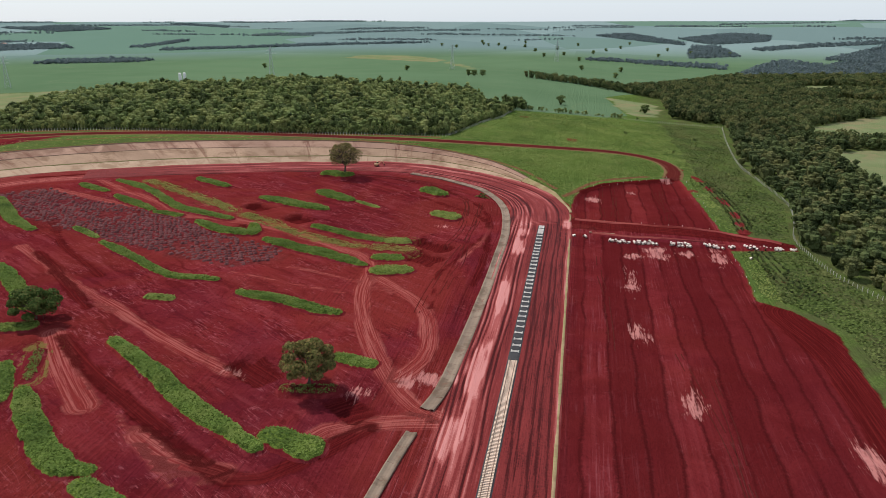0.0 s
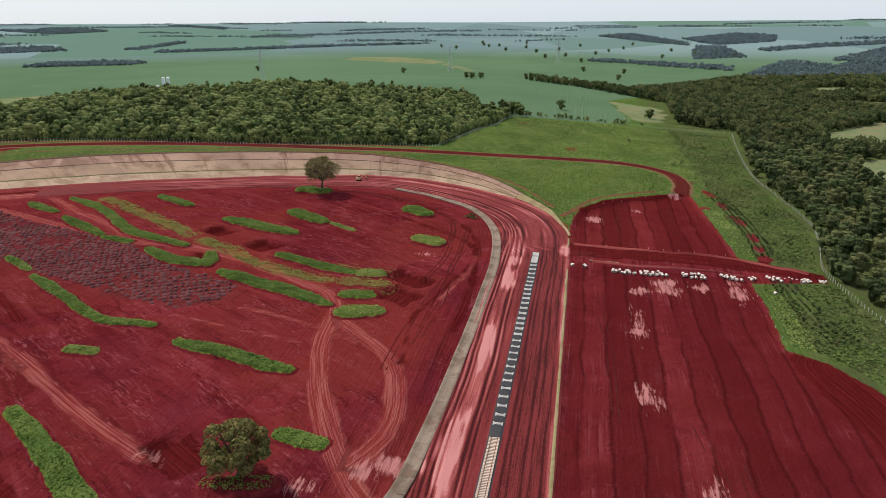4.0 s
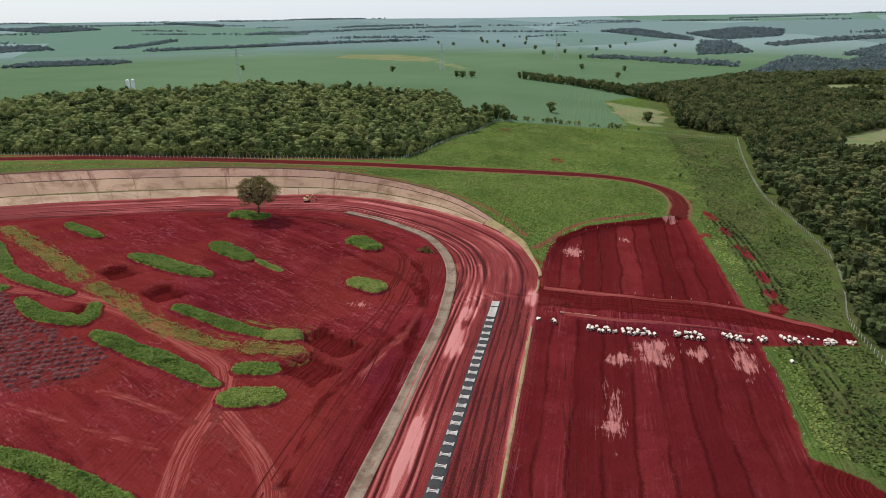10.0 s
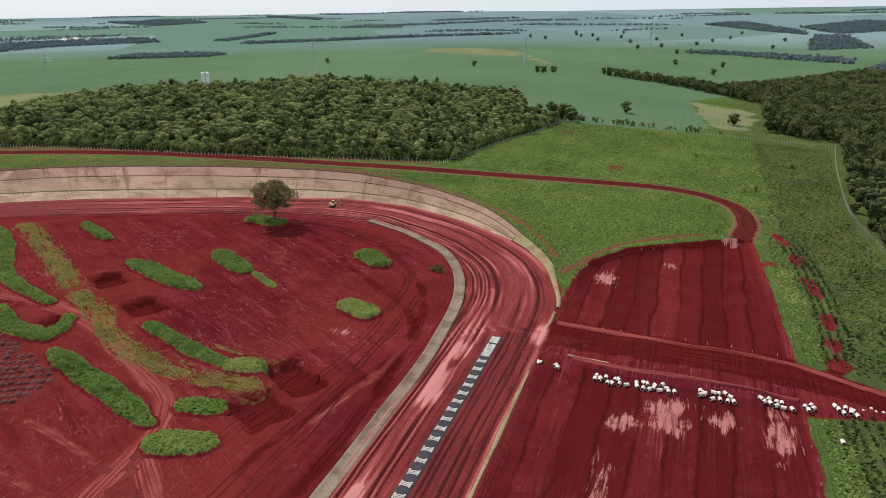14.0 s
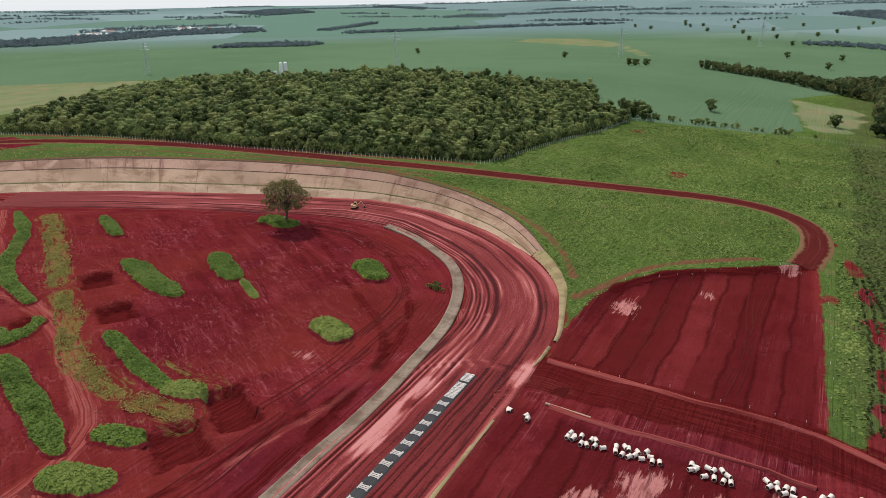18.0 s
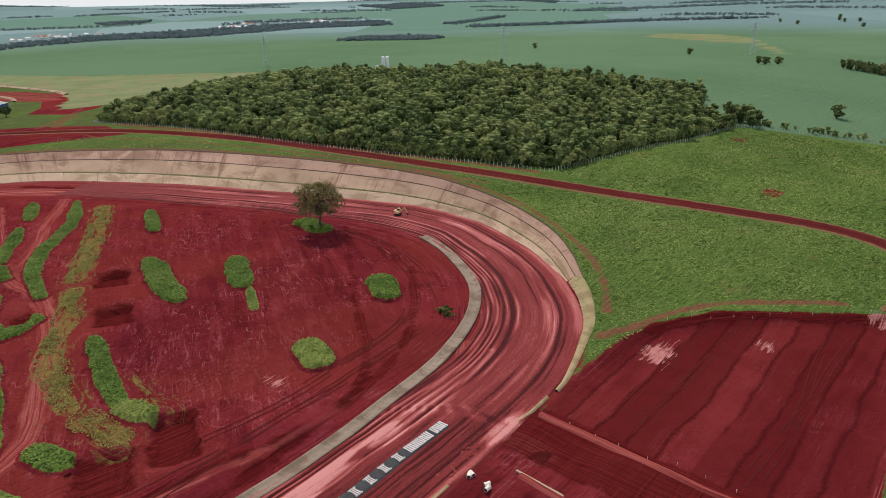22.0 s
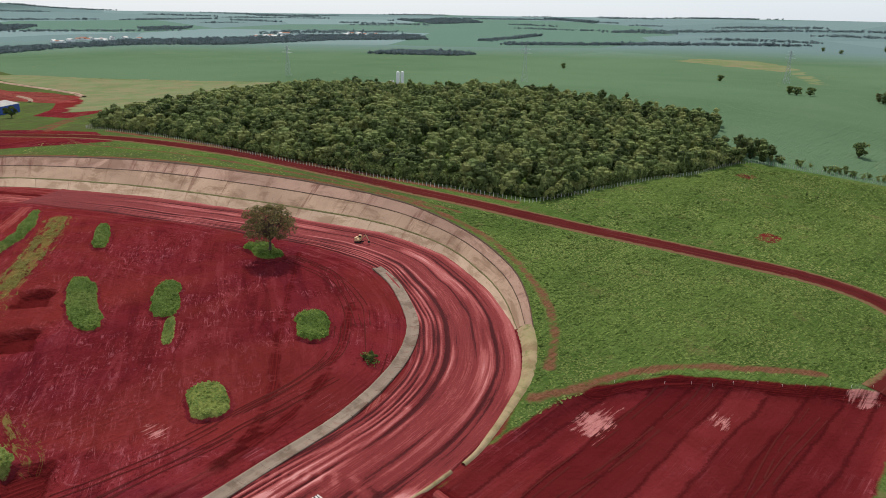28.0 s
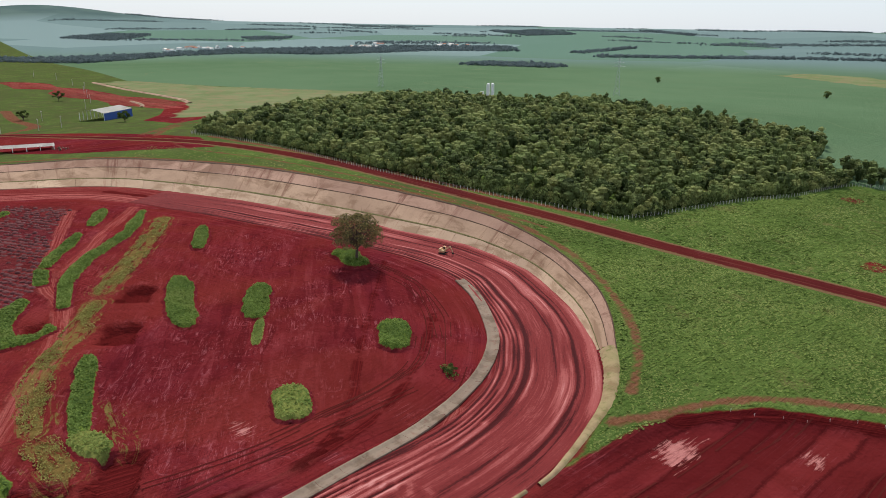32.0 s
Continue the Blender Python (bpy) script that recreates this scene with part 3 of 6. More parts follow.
FIELD = [(-1.5, 30), (-1.5, 352), (30, 348), (73, 345), (74, 320), (72, 279), (83, 273), (94, 255), (92, 204), (90, 30)]
TRENCH = [(-2, 342), (-2, 374), (40, 376), (74, 374), (106, 360), (106, 350), (74, 342), (40, 342)]
YARD = [(-640, 395), (-560, 440), (-500, 468), (-440, 490), (-395, 482), (-420, 440), (-445, 395), (-470, 370), (-520, 360)]
WORKS = [(-1354, 516), (-1253, 580), (-1067, 600), (-994, 631), (-832, 644), (-779, 595), (-830, 565), (-900, 560), (-1000, 535), (-1150, 520), (-1200, 480)]
WORKS_EAST = [(-880, 628), (-880, 656), (-768, 642), (-700, 622), (-585, 556), (-560, 518), (-650, 518), (-720, 560)]
PLOUGH = [(-345, 340), (-318, 370), (-280, 352), (-205, 329), (-185, 313), (-130, 290), (-128, 275), (-140, 258), (-177, 268), (-275, 300)]
SOY = [(-4900, 900), (-1238, 690), (-822, 925), (-640, 960), (-480, 900), (-300, 880), (-130, 800), (-70, 750), (23, 781), (49, 820), (28, 1012), (60, 1090),
       (900, 2300), (4900, 4900), (-4900, 4900)]
PASTURE = [(-1240, 640), (-1238, 690), (-822, 925), (-640, 960), (-560, 850), (-600, 600), (-640, 540), (-790, 620), (-900, 660)]
DRYFIELD = [(-671, 1873), (-600, 1960), (-480, 1960), (-362, 1830), (-213, 1490), (-240, 1480), (-330, 1690), (-520, 1800)]
CLEARING = [(30, 1010), (95, 985), (85, 835), (50, 822)]
MULCH_ROWS = 122.0   # degrees, the way the mulch rows run
CLEAR = [[(377, 1407), (446, 1419), (520, 1400), (520, 1330), (400, 1270), (352, 1244)], [(308, 1110), (384, 1163), (460, 1130), (440, 1050), (330, 1070)],
         [(248, 839), (364, 960), (470, 930), (470, 770), (330, 745), (214, 735), (230, 790)], [(211, 672), (260, 690), (420, 690), (420, 480), (196, 470), (200, 560)]]
# pools of pale silt: x, y, half width, half length
POOLS = [(9, 428, 5, 8), (58, 497, 4, 6), (33, 452, 2, 4), (38, 330, 5, 9), (66, 330, 5, 11), (52, 332, 4, 6), (27, 322, 4, 5), (24, 240, 3.5, 9), (37, 190, 3, 9),
         (24, 290, 3, 12), (78, 175, 3, 10), (-26, 322, 3.2, 14), (-27, 262, 3, 20), (-28, 200, 3.5, 22), (-30, 160, 4, 12), (-26, 345, 3, 8),
         (-5, 365, 3.5, 9), (-38, 190, 6, 4), (-60, 176, 5, 3), (-66, 344, 3, 2.5), (-103, 181, 4, 2), (-48, 186, 3, 4), (-20, 395, 2.5, 12), (-30, 412, 2, 12)]


# dug hollows: x, y, half width, half length, depth
PITS = [(-66, 312, 11, 6, 2.5), (-66, 294, 9, 7, 2.5), (-173, 353, 8, 6, 3.0), (-143, 337, 8, 6, 3.0), (-95, 182, 9, 6, 2.0), (-60, 168, 8, 5, 1.2), (-163, 316, 6, 4, 2.0)]


def pit_reach(x, y, px, py, rx, ry):
    """1 at the edge of a dug hollow with squarish sides, less within."""
    u, v = (x - px) * 0.87 - (y - py) * 0.5, (x - px) * 0.5 + (y - py) * 0.87
    return np.maximum(np.abs(u) / rx, np.abs(v) / ry) * 0.9 + np.hypot(u / rx, v / ry) * 0.1 + 0.25 * (vnoise(x, y, 6, 8) - 0.5)


# pressed tracks: points and width
PALE = [([(-310, 365), (-270, 350), (-208, 330), (-181, 329), (-147, 319), (-124, 306), (-97, 292), (-88, 281), (-84, 268), (-80, 244), (-69, 215), (-53, 186), (-40, 171), (-28, 167)], 6.5),
        ([(-84, 268), (-57, 243), (-48, 220), (-46, 200), (-52, 185)], 6), ([(-248, 265), (-201, 234), (-168, 215), (-127, 191), (-102, 179)], 5), ([(-109, 143), (-95, 136), (-81, 133)], 7),
        ([(-30, 168), (-46, 164), (-60, 158), (-66, 148)], 7), ([(-20, 166), (-24, 140), (-30, 110)], 8), ([(-172, 190), (-150, 168), (-132, 152)], 9), ([(-176, 215), (-148, 204), (-118, 186), (-100, 178)], 2.4), ([(-112, 146), (-98, 134), (-84, 128)], 2.2), ([(-120, 150), (-104, 136), (-90, 126)], 1.6), ([(-150, 128), (-140, 118), (-128, 112)], 5), ([(-120, 268), (-96, 262), (-70, 250)], 2), ([(-140, 256), (-110, 250), (-88, 246)], 1.6), ([(-302, 395), (-262, 368), (-235, 352), (-213, 335)], 4.5),
        ([(-50, 293), (-47, 312), (-43, 337), (-45, 352)], 3), ([(-20, 360), (-12, 366), (-4, 364), (8, 362)], 7), ([(-40, 395), (-28, 376), (-14, 362)], 4)]
# dark tracks and bands; the 34 m one paints shade on the eastern field edge
DARK = [([(-167, 188), (-142, 169), (-121, 156), (-108, 148), (-98, 142), (-81, 132), (-71, 133), (-62, 144), (-52, 160)], 6), ([(-153, 454), (-123, 427), (-88, 396), (-61, 374), (-47, 356), (-45, 337), (-49, 312), (-52, 293), (-56, 275), (-52, 240)], 2.4),
        ([(-235, 260), (-200, 232), (-175, 212)], 5), ([(-350, 395), (-290, 428), (-230, 455), (-190, 468), (-150, 478)], 5), ([(-300, 330), (-260, 300), (-230, 270), (-190, 240)], 4), ([(-40, 268), (-41, 320), (-48, 370), (-66, 402), (-92, 430)], 3),
        ([(1, 438), (14, 461), (36, 479), (58, 497), (68, 505)], 7), ([(-1, 369), (30, 368), (74, 366), (104, 356)], 20), ([(88, 268), (96, 236), (97, 185), (94, 120)], 34), ([(92, 330), (87, 300), (82, 284)], 3), ([(-22, 352), (-22, 300), (-22, 230), (-22, 160)], 1.6)]
PALE_FAR = [([(-1330, 540), (-1180, 560), (-1050, 580), (-900, 600), (-800, 612)], 12), ([(-1000, 600), (-930, 590), (-850, 585)], 8), ([(-640, 385), (-560, 412), (-490, 440)], 5)]
# bands of thin weeds
WEEDS = [([(-174, 339), (-155, 328), (-134, 313), (-118, 307), (-98, 302)], 9), ([(-268, 398), (-225, 372), (-184, 344)], 10), ([(-90, 302), (-76, 303)], 9), ([(-100, 320), (-76, 318)], 4), ([(-170, 180), (-157, 160)], 8)]
# bare tracks worn through the grass
WORN = [([(-470, 300), (-438, 362), (-404, 420), (-322, 473), (-245, 499), (-195, 512), (-150, 517), (-110, 511), (-78, 500), (-46, 480), (-27, 462), (-14, 440)], 3.4), ([(-8, 422), (-2, 436), (3, 452), (14, 469), (30, 484), (46, 498)], 4), ([(74, 541), (83, 495), (86, 459), (89, 425), (86, 383), (87, 343), (90, 323), (88, 304)], 4),
        ([(-440, 497), (-351, 514), (-283, 527), (-218, 535), (-152, 547), (-112, 555)], 5), ([(-440, 468), (-400, 466), (-330, 490), (-245, 509), (-190, 518), (-120, 522)], 2.6), ([(-560, 560), (-540, 520), (-510, 490), (-480, 470)], 6), ([(-496, 465), (-560, 520), (-644, 572), (-720, 620), (-760, 680), (-860, 780), (-960, 900)], 6), ([(-630, 389), (-696, 430), (-790, 430), (-900, 440)], 12), ([(-1238, 670), (-1000, 770), (-822, 880), (-700, 900)], 5)]


def site(x, y):
    p = 1.7 - 0.0285 * x + 0.0149 * y
    return 13 - np.log1p(np.exp(np.clip((13 - p) / 2.5, -30, 30))) * 2.5


def outer(x, y):
    d = np.exp(-((x + 400) / 330) ** 2 - ((y - 780) / 350) ** 2)
    z = 16 + 18 * d - 18 * sstep(-150, 200, x) * (1 - sstep(1500, 3200, y)) - 14 * sstep(-420, -800, x) * (1 - sstep(700, 1300, y))
    r = np.hypot(x, y)
    hill = np.exp(-((x + 4450) / 420) ** 2 - ((y - 1250) / 520) ** 2)
    z = z - 2.4 * np.exp(-((x + 22) / 40) ** 2 - ((y - 448) / 28) ** 2)
    return z + 84 * sstep(1900, 4900, r) + 75 * hill


def land(x, y, full=False):
    """The height of the ground, and with full the signed distances that tell its cover."""
    shape = np.shape(x)
    x, y = np.ravel(np.asarray(x, float)), np.ravel(np.asarray(y, float))
    d, along = to_line(x, y, FOOT)
    dc, _ = to_line(x, y, CREST)
    s, o = site(x, y), outer(x, y)
    k = np.maximum(sstep(380, 470, y), sstep(-100, -300, x))
    o2 = o * k + s * (1 - k)
    width = np.abs(d) + np.abs(dc)
    t = np.where((d > 0) & (along < SLOPE_END), np.clip(d / np.maximum(width, 1), 0, 1), (d > 0) * 1.0)
    t = np.where((dc > 0) & (d > 0) & (along < SLOPE_END), 1, t)
    t = np.where(along >= SLOPE_END, sstep(0, 5, d), t)
    z = s * (1 - t) + o2 * t
    z += 0.9 * sstep(37, 43, -d) * sstep(150, 260, y)
    wedge, field, trench = in_poly(x, y, WEDGE), in_poly(x, y, FIELD), in_poly(x, y, TRENCH)
    z -= 2.2 * sstep(0, 7, wedge) * sstep(385, 430, y)
    z += 0.8 * sstep(0, 3, trench) * sstep(0.35, 0.65, vnoise(x, y, 14, 2))
    for px, py, rx, ry, deep in PITS:
        z -= deep * (1 - sstep(0.82, 1.0, pit_reach(x, y, px, py, rx, ry)))
    rough = (1 - t) * sstep(-300, -60, -np.hypot(x + 150, y - 330))
    z += rough * ((vnoise(x, y, 18, 3) - 0.5) * 0.9 + (vnoise(x, y, 6, 4) - 0.5) * 0.35)
    far = sstep(900, 1800, np.hypot(x, y))
    z += far * (vnoise(x, y, 700, 5) - 0.5) * 14 * (1 - 0.4 * sstep(3500, 4900, np.hypot(x, y)))
    if not full:
        return z.reshape(shape)
    return z.reshape(shape), dict(d=d, dc=dc, along=along, wedge=wedge, field=field, trench=trench, t=t)


def zat(x, y):
    return float(land(np.array([x]), np.array([y]))[0])


def graded(lo, a, b, hi, step, growth=1.07):
    mid = np.arange(a, b + step / 2, step)
    up, s, v = [], step, b
    while v < hi:
        s *= growth
        v += s
        up.append(min(v, hi))
    dn, s, v = [], step, a
    while v > lo:
        s *= growth
        v -= s
        dn.append(max(v, lo))
    return np.r_[dn[::-1], mid, up]


def rut_lines(seed, count):
    """Long gentle wheel tracks: round the cut, across it, and up and down the bare field."""
    r = np.random.default_rng(seed)
    out = []
    for k in range(count):
        kind = k % 3
        if kind == 0:     # round the cut, beside the bed
            off, a = r.uniform(-60, -40), r.uniform(330, 700)
            s0 = np.linspace(a, a + r.uniform(80, 200), 7)
            i = np.clip((s0 / 3.0).astype(int), 1, len(FOOT) - 2)
            t = FOOT[i + 1] - FOOT[i - 1]
            t /= np.linalg.norm(t, axis=1)[:, None]
            p = FOOT[i] + np.stack([-t[:, 1], t[:, 0]], 1) * (off + np.cumsum(r.normal(size=7)) * 1.2)[:, None]
        elif kind == 1:   # across the cut
            x, y, a = r.uniform(-300, -60), r.uniform(140, 440), radians(r.choice([-32, -32, 60, 100]) + r.normal() * 14)
            pts = []
            for _ in range(6):
                pts.append((x, y))
                x, y, a = x + 17 * math.cos(a), y + 17 * math.sin(a), a + r.normal() * 0.22
            p = np.array(pts)
        else:             # bare field
            x, y, a = r.uniform(2, 70), r.choice([r.uniform(110, 230), r.uniform(378, 390)]), radians(90 + r.normal() * 3)
            pts = []
            for _ in range(7):
                pts.append((x, y))
                x, y, a = x + 17 * math.cos(a), y + 17 * math.sin(a), radians(90) + (a - radians(90)) * 0.6 + r.normal() * 0.06
            p = np.array(pts)
        out.append(spline(p, 6.0))
    return out


def build_ground():
    xs = graded(-4950, -430, 170, 4950, 2.0)
    ys = graded(-700, 110, 620, 4950, 2.0)
    X, Y = np.meshgrid(xs, ys)
    z, m = land(X, Y, True)
    x, y, z = X.ravel(), Y.ravel(), z.ravel()
    basin = np.where(m["along"] < SLOPE_END, -m["dc"], -m["d"] + 2)
    basin = np.where((x < -300) & (y < 300), np.maximum(basin, 5), basin)
    red = np.maximum.reduce([basin, m["wedge"], m["field"], m["trench"], in_poly(x, y, YARD), in_poly(x, y, WORKS_EAST)])
    bed = np.minimum(33.0 - np.abs(m["d"]), -m["d"] + 0.5)
    bed = np.where(m["d"] < 0, np.minimum(bed, 200), -50)
    pool = np.full(x.shape, -50.0)
    for px, py, rx, ry in POOLS:
        pool = np.maximum(pool, (1 - np.hypot((x - px) / rx, (y - py) / ry)) * min(rx, ry))
    near = (x > -450) & (x < 180) & (y > 90) & (y < 660)
    def tracks(rows, everywhere=False):
        sel = np.ones(len(x), bool) if everywhere else near
        xs_, ys_ = x[sel], y[sel]
        best, uu, vv = np.full(len(xs_), -50.0), np.zeros(len(xs_)), np.zeros(len(xs_))
        for k, (pts, wide) in enumerate(rows):
            dd, al = to_line(xs_, ys_, spline(pts, 8.0))
            q = wide / 2 - np.abs(dd)
            b = q > best
            best[b], uu[b], vv[b] = q[b], dd[b] + 40 * k, al[b]
        full = np.full(len(x), -50.0), np.zeros(len(x)), np.zeros(len(x))
        for dst, src in zip(full, (best, uu, vv)):
            dst[sel] = src
        return full
    pale, pu, pv = tracks(PALE)
    damp, du, dv = tracks(DARK)
    worn, wu, wv = tracks(WORN[:2] + WORN[3:], True)
    weeds, eu, ev = tracks(WEEDS)
    for wide_pale in (tracks(PALE_FAR, True),):
        b = wide_pale[0] > pale
        pale, pu, pv = (np.where(b, q, p) for q, p in zip(wide_pale, (pale, pu, pv)))
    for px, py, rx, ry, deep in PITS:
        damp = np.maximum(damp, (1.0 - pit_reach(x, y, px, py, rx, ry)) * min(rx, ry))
    works = in_poly(x, y, WORKS) + (vnoise(x, y, 45, 12) - 0.62) * 60
    red = np.maximum.reduce([red, works, tracks(WORN[2:3])[0] + (vnoise(x, y, 8, 13) - 0.72) * 12])
    for px, py, rr in ((-8, 610, 5), (-56, 712, 6), (74, 470, 3), (82, 505, 4)):
        red = np.maximum(red, np.minimum(rr - np.hypot(x - px, (y - py) * 0.7), 0.3))
    own = pale > damp
    track_flow = np.stack([np.where(own, pu, du + 700), np.where(own, pv, dv), 0 * x], 1)
    strips = np.maximum(m["wedge"], m["field"])
    inside = m["d"] < 0
    flow = np.stack([np.where(inside, m["d"], x), np.where(inside, m["along"], y), 0 * x], 1)
    # share of the haze tint in the field colour, by distance
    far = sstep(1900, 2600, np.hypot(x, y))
    wooded = sstep(0.12, 0.4, np.exp(-((x + 4450) / 420) ** 2 - ((y - 1250) / 520) ** 2))
    worn = np.maximum(worn, np.minimum(works, 0.3))
    pale = np.maximum(pale, np.minimum(in_poly(x, y, WORKS), 0.0))
    w, h = len(xs), len(ys)
    i = np.arange(w * h).reshape(h, w)
    f = np.stack([i[:-1, :-1], i[:-1, 1:], i[1:, 1:], i[1:, :-1]], -1).reshape(-1, 4)
    pasture = np.maximum.reduce([in_poly(x, y, p) for p in (PASTURE, DRYFIELD, CLEARING, *CLEAR)])
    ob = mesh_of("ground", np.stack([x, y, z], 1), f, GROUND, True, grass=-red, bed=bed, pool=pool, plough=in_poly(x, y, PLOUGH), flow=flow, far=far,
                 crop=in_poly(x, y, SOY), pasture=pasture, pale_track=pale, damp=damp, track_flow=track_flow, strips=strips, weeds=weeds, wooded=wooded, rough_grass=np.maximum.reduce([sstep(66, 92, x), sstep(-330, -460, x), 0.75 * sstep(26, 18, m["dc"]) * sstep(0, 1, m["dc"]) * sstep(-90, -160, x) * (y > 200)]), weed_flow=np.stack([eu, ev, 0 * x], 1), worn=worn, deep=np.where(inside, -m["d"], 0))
    return tagged(ob, "red bare earth, green meadow and crop fields", "ground", kind="structure")


ground = build_ground()


def ribbon(name, points, width, material, lift=0.15, cross=4, crown=0.0, label="", category="road", kind="structure", wobble=0.0, taper=1.0):
    """A strip laid on the ground along a line."""
    c = spline(points, 2.5)
    t = np.gradient(c, axis=0)
    t /= np.linalg.norm(t, axis=1)[:, None]
    nrm = np.stack([-t[:, 1], t[:, 0]], 1)
    s = np.r_[0, np.cumsum(np.hypot(*np.diff(c, axis=0).T))]
    u = np.linspace(-1, 1, cross + 1)
    wid = width / 2 * np.linspace(1, taper, len(s)) * (1 + wobble * (vnoise(s, s * 0, 9, 7) - 0.5))
    P = c[:, None, :] + nrm[:, None, :] * u[None, :, None] * wid[:, None, None]
    z = land(P[..., 0], P[..., 1]) + lift + crown * (1 - u ** 2)[None, :]
    z[:, 0] -= lift + 0.2
    z[:, -1] -= lift + 0.2
    v = np.concatenate([P, z[..., None]], 2).reshape(-1, 3)
    n, k = len(c), cross + 1
    i = np.arange(n * k).reshape(n, k)
    f = np.stack([i[:-1, 1:], i[:-1, :-1], i[1:, :-1], i[1:, 1:]], -1).reshape(-1, 4)
    flow = np.stack([np.repeat(u[None], n, 0) * width / 2, np.repeat(s[:, None], k, 1), 0 * z], 2).reshape(-1, 3)
    return tagged(mesh_of(name, v, f, material, True, flow=flow), label, category, kind=kind)


# ---- roads and paths ----
ribbon("perimeter_road", [(-640, 385), (-560, 415), (-485, 448), (-404, 488), (-304, 514), (-216, 526), (-140, 535), (-76, 547), (-15, 566), (20, 576), (45, 574), (62, 558), (67, 530), (63, 500)], 15.0, ROAD, 0.12, 14, 0.08,
       "red earth perimeter road with wheel marks", "road")


# ---- the concrete slope ----
def build_slope():
    n = 26
    ss = np.linspace(0, 1, n * 4 + 1)
    def at(line, s):
        e = np.linspace(0, 1, len(line))
        return np.stack([np.interp(s, e, line[:, k]) for k in (0, 1)], -1)
    foot, crest = at(FOOT_SLOPE, ss), at(CREST, ss)
    zf, zc = land(foot[:, 0], foot[:, 1]), outer(crest[:, 0], crest[:, 1])
    zf = site(foot[:, 0], foot[:, 1])
    thing = tagged(new("retaining_slope"), "long curved concrete-faced slope with two benches and red stains", "retaining wall", kind="structure")
    bands = [(-0.05, 0.20, -0.06, 0.26, CONC_LOW), (0.225, 0.62, 0.27, 0.68, CONC_MID), (0.65, 1.0, 0.69, 1.0, CONC_TOP)]
    for a, b, ha, hb, mat in bands:
        for k in range(n):
            sl = slice(4 * k, 4 * k + 5)
            u = np.linspace(0, 1, 4)
            fr = a + (b - a) * u
            P = foot[sl][:, None] * (1 - fr)[None, :, None] + crest[sl][:, None] * fr[None, :, None]
            hz = ha + (hb - ha) * u
            z = zf[sl][:, None] * (1 - hz)[None] + zc[sl][:, None] * hz[None] + (0.25 + 0.55 * sstep(n * 4, n * 4 - 10, np.arange(4 * k, 4 * k + 5)))[:, None]
            lean = np.linspace(0.5, -0.5, 5)[:, None, None] * (P[1] - P[0])[None] * (0.05 if mat is CONC_LOW and k % 2 else 0.004)
            P = P + lean
            top = np.concatenate([P, z[..., None]], 2)
            low = top.copy()
            low[..., 2] -= 1.2
            v = np.concatenate([top.reshape(-1, 3), low.reshape(-1, 3)])
            i = np.arange(20).reshape(5, 4)
            f = [(i[p, q], i[p + 1, q], i[p + 1, q + 1], i[p, q + 1]) for p in range(4) for q in range(3)]
            edge = [i[p, 0] for p in range(5)] + [i[4, q] for q in range(1, 4)] + [i[p, 3] for p in range(3, -1, -1)] + [i[0, q] for q in range(2, 0, -1)]
            f += [(edge[e - 1], edge[e], edge[e] + 20, edge[e - 1] + 20) for e in range(len(edge))]
            flow = np.stack([np.repeat(np.arange(4 * k, 4 * k + 5) * 5.25, 4), np.tile(hz * 30, 5), np.zeros(20)], 1)
            ob = mesh_of("panel", v, f, mat, flow=np.vstack([flow, flow]))
            under(ob, thing)
    # silt and weeds on the benches and crest; the upper strip also paints ledge shadow
    for fr, hz, wide, mat, what in ((0.213, 0.262, 0.030, MOSS, "mossy silt on the lower bench"), (0.637, 0.685, 0.026, BENCH, "dark silt strip on the upper bench, painting the ledge shadow"), (1.005, 1.0, 0.035, BENCH, "dark earth rim along the crest")):
        rows = []
        for side in (-1, -0.4, 0.4, 1):
            k = fr + side * wide * (0.8 + 0.4 * vnoise(ss * 900, 0 * ss, 9, 31))
            P = foot * (1 - k)[:, None] + crest * k[:, None]
            z = zf * (1 - hz) + zc * hz + 0.25 + 0.55 * sstep(n * 4, n * 4 - 10, np.arange(n * 4 + 1)) + (0.22 if abs(side) < 0.5 else -0.25)
            rows.append(np.concatenate([P, z[:, None]], 1))
        v = np.stack(rows, 1).reshape(-1, 3)
        i = np.arange(len(v)).reshape(-1, 4)
        f = np.stack([i[:-1, :-1], i[1:, :-1], i[1:, 1:], i[:-1, 1:]], -1).reshape(-1, 4)
        tagged(under(mesh_of("bench_silt", v, f, mat, True), thing), what)
    return thing


build_slope()

# concrete channel along the inner side of the bed
def channel(points, width, label, seg=7.0):
    c = spline(points, seg)
    thing = tagged(new("drainage_channel"), label, "drain", kind="structure")
    for k in range(len(c) - 1):
        a, b = c[k], c[k + 1]
        t = (b - a) / np.linalg.norm(b - a)
        nrm = np.array([-t[1], t[0]])
        a, b = a + t * 0.03, b - t * 0.03
        u = np.array([-1.0, -0.75, -0.25, 0.25, 0.75, 1.0]) * width / 2
        dz = np.array([0.50, 0.62, 0.30, 0.30, 0.62, 0.50])
        P = np.array([p + nrm * w for p in (a, b) for w in u])
        z = np.repeat(land(np.array([a[0], b[0]]), np.array([a[1], b[1]])), 6) + np.tile(dz, 2)
        v = np.concatenate([P, z[:, None]], 1)
        lo = v.copy()
        lo[:, 2] -= 0.8
        f = [(q, q + 6, q + 7, q + 1) for q in range(5)] + [(0, 12, 18, 6), (5, 11, 23, 17)]
        ob = mesh_of("channel_slab", np.vstack([v, lo]), f, DRAIN)
        under(ob, thing)


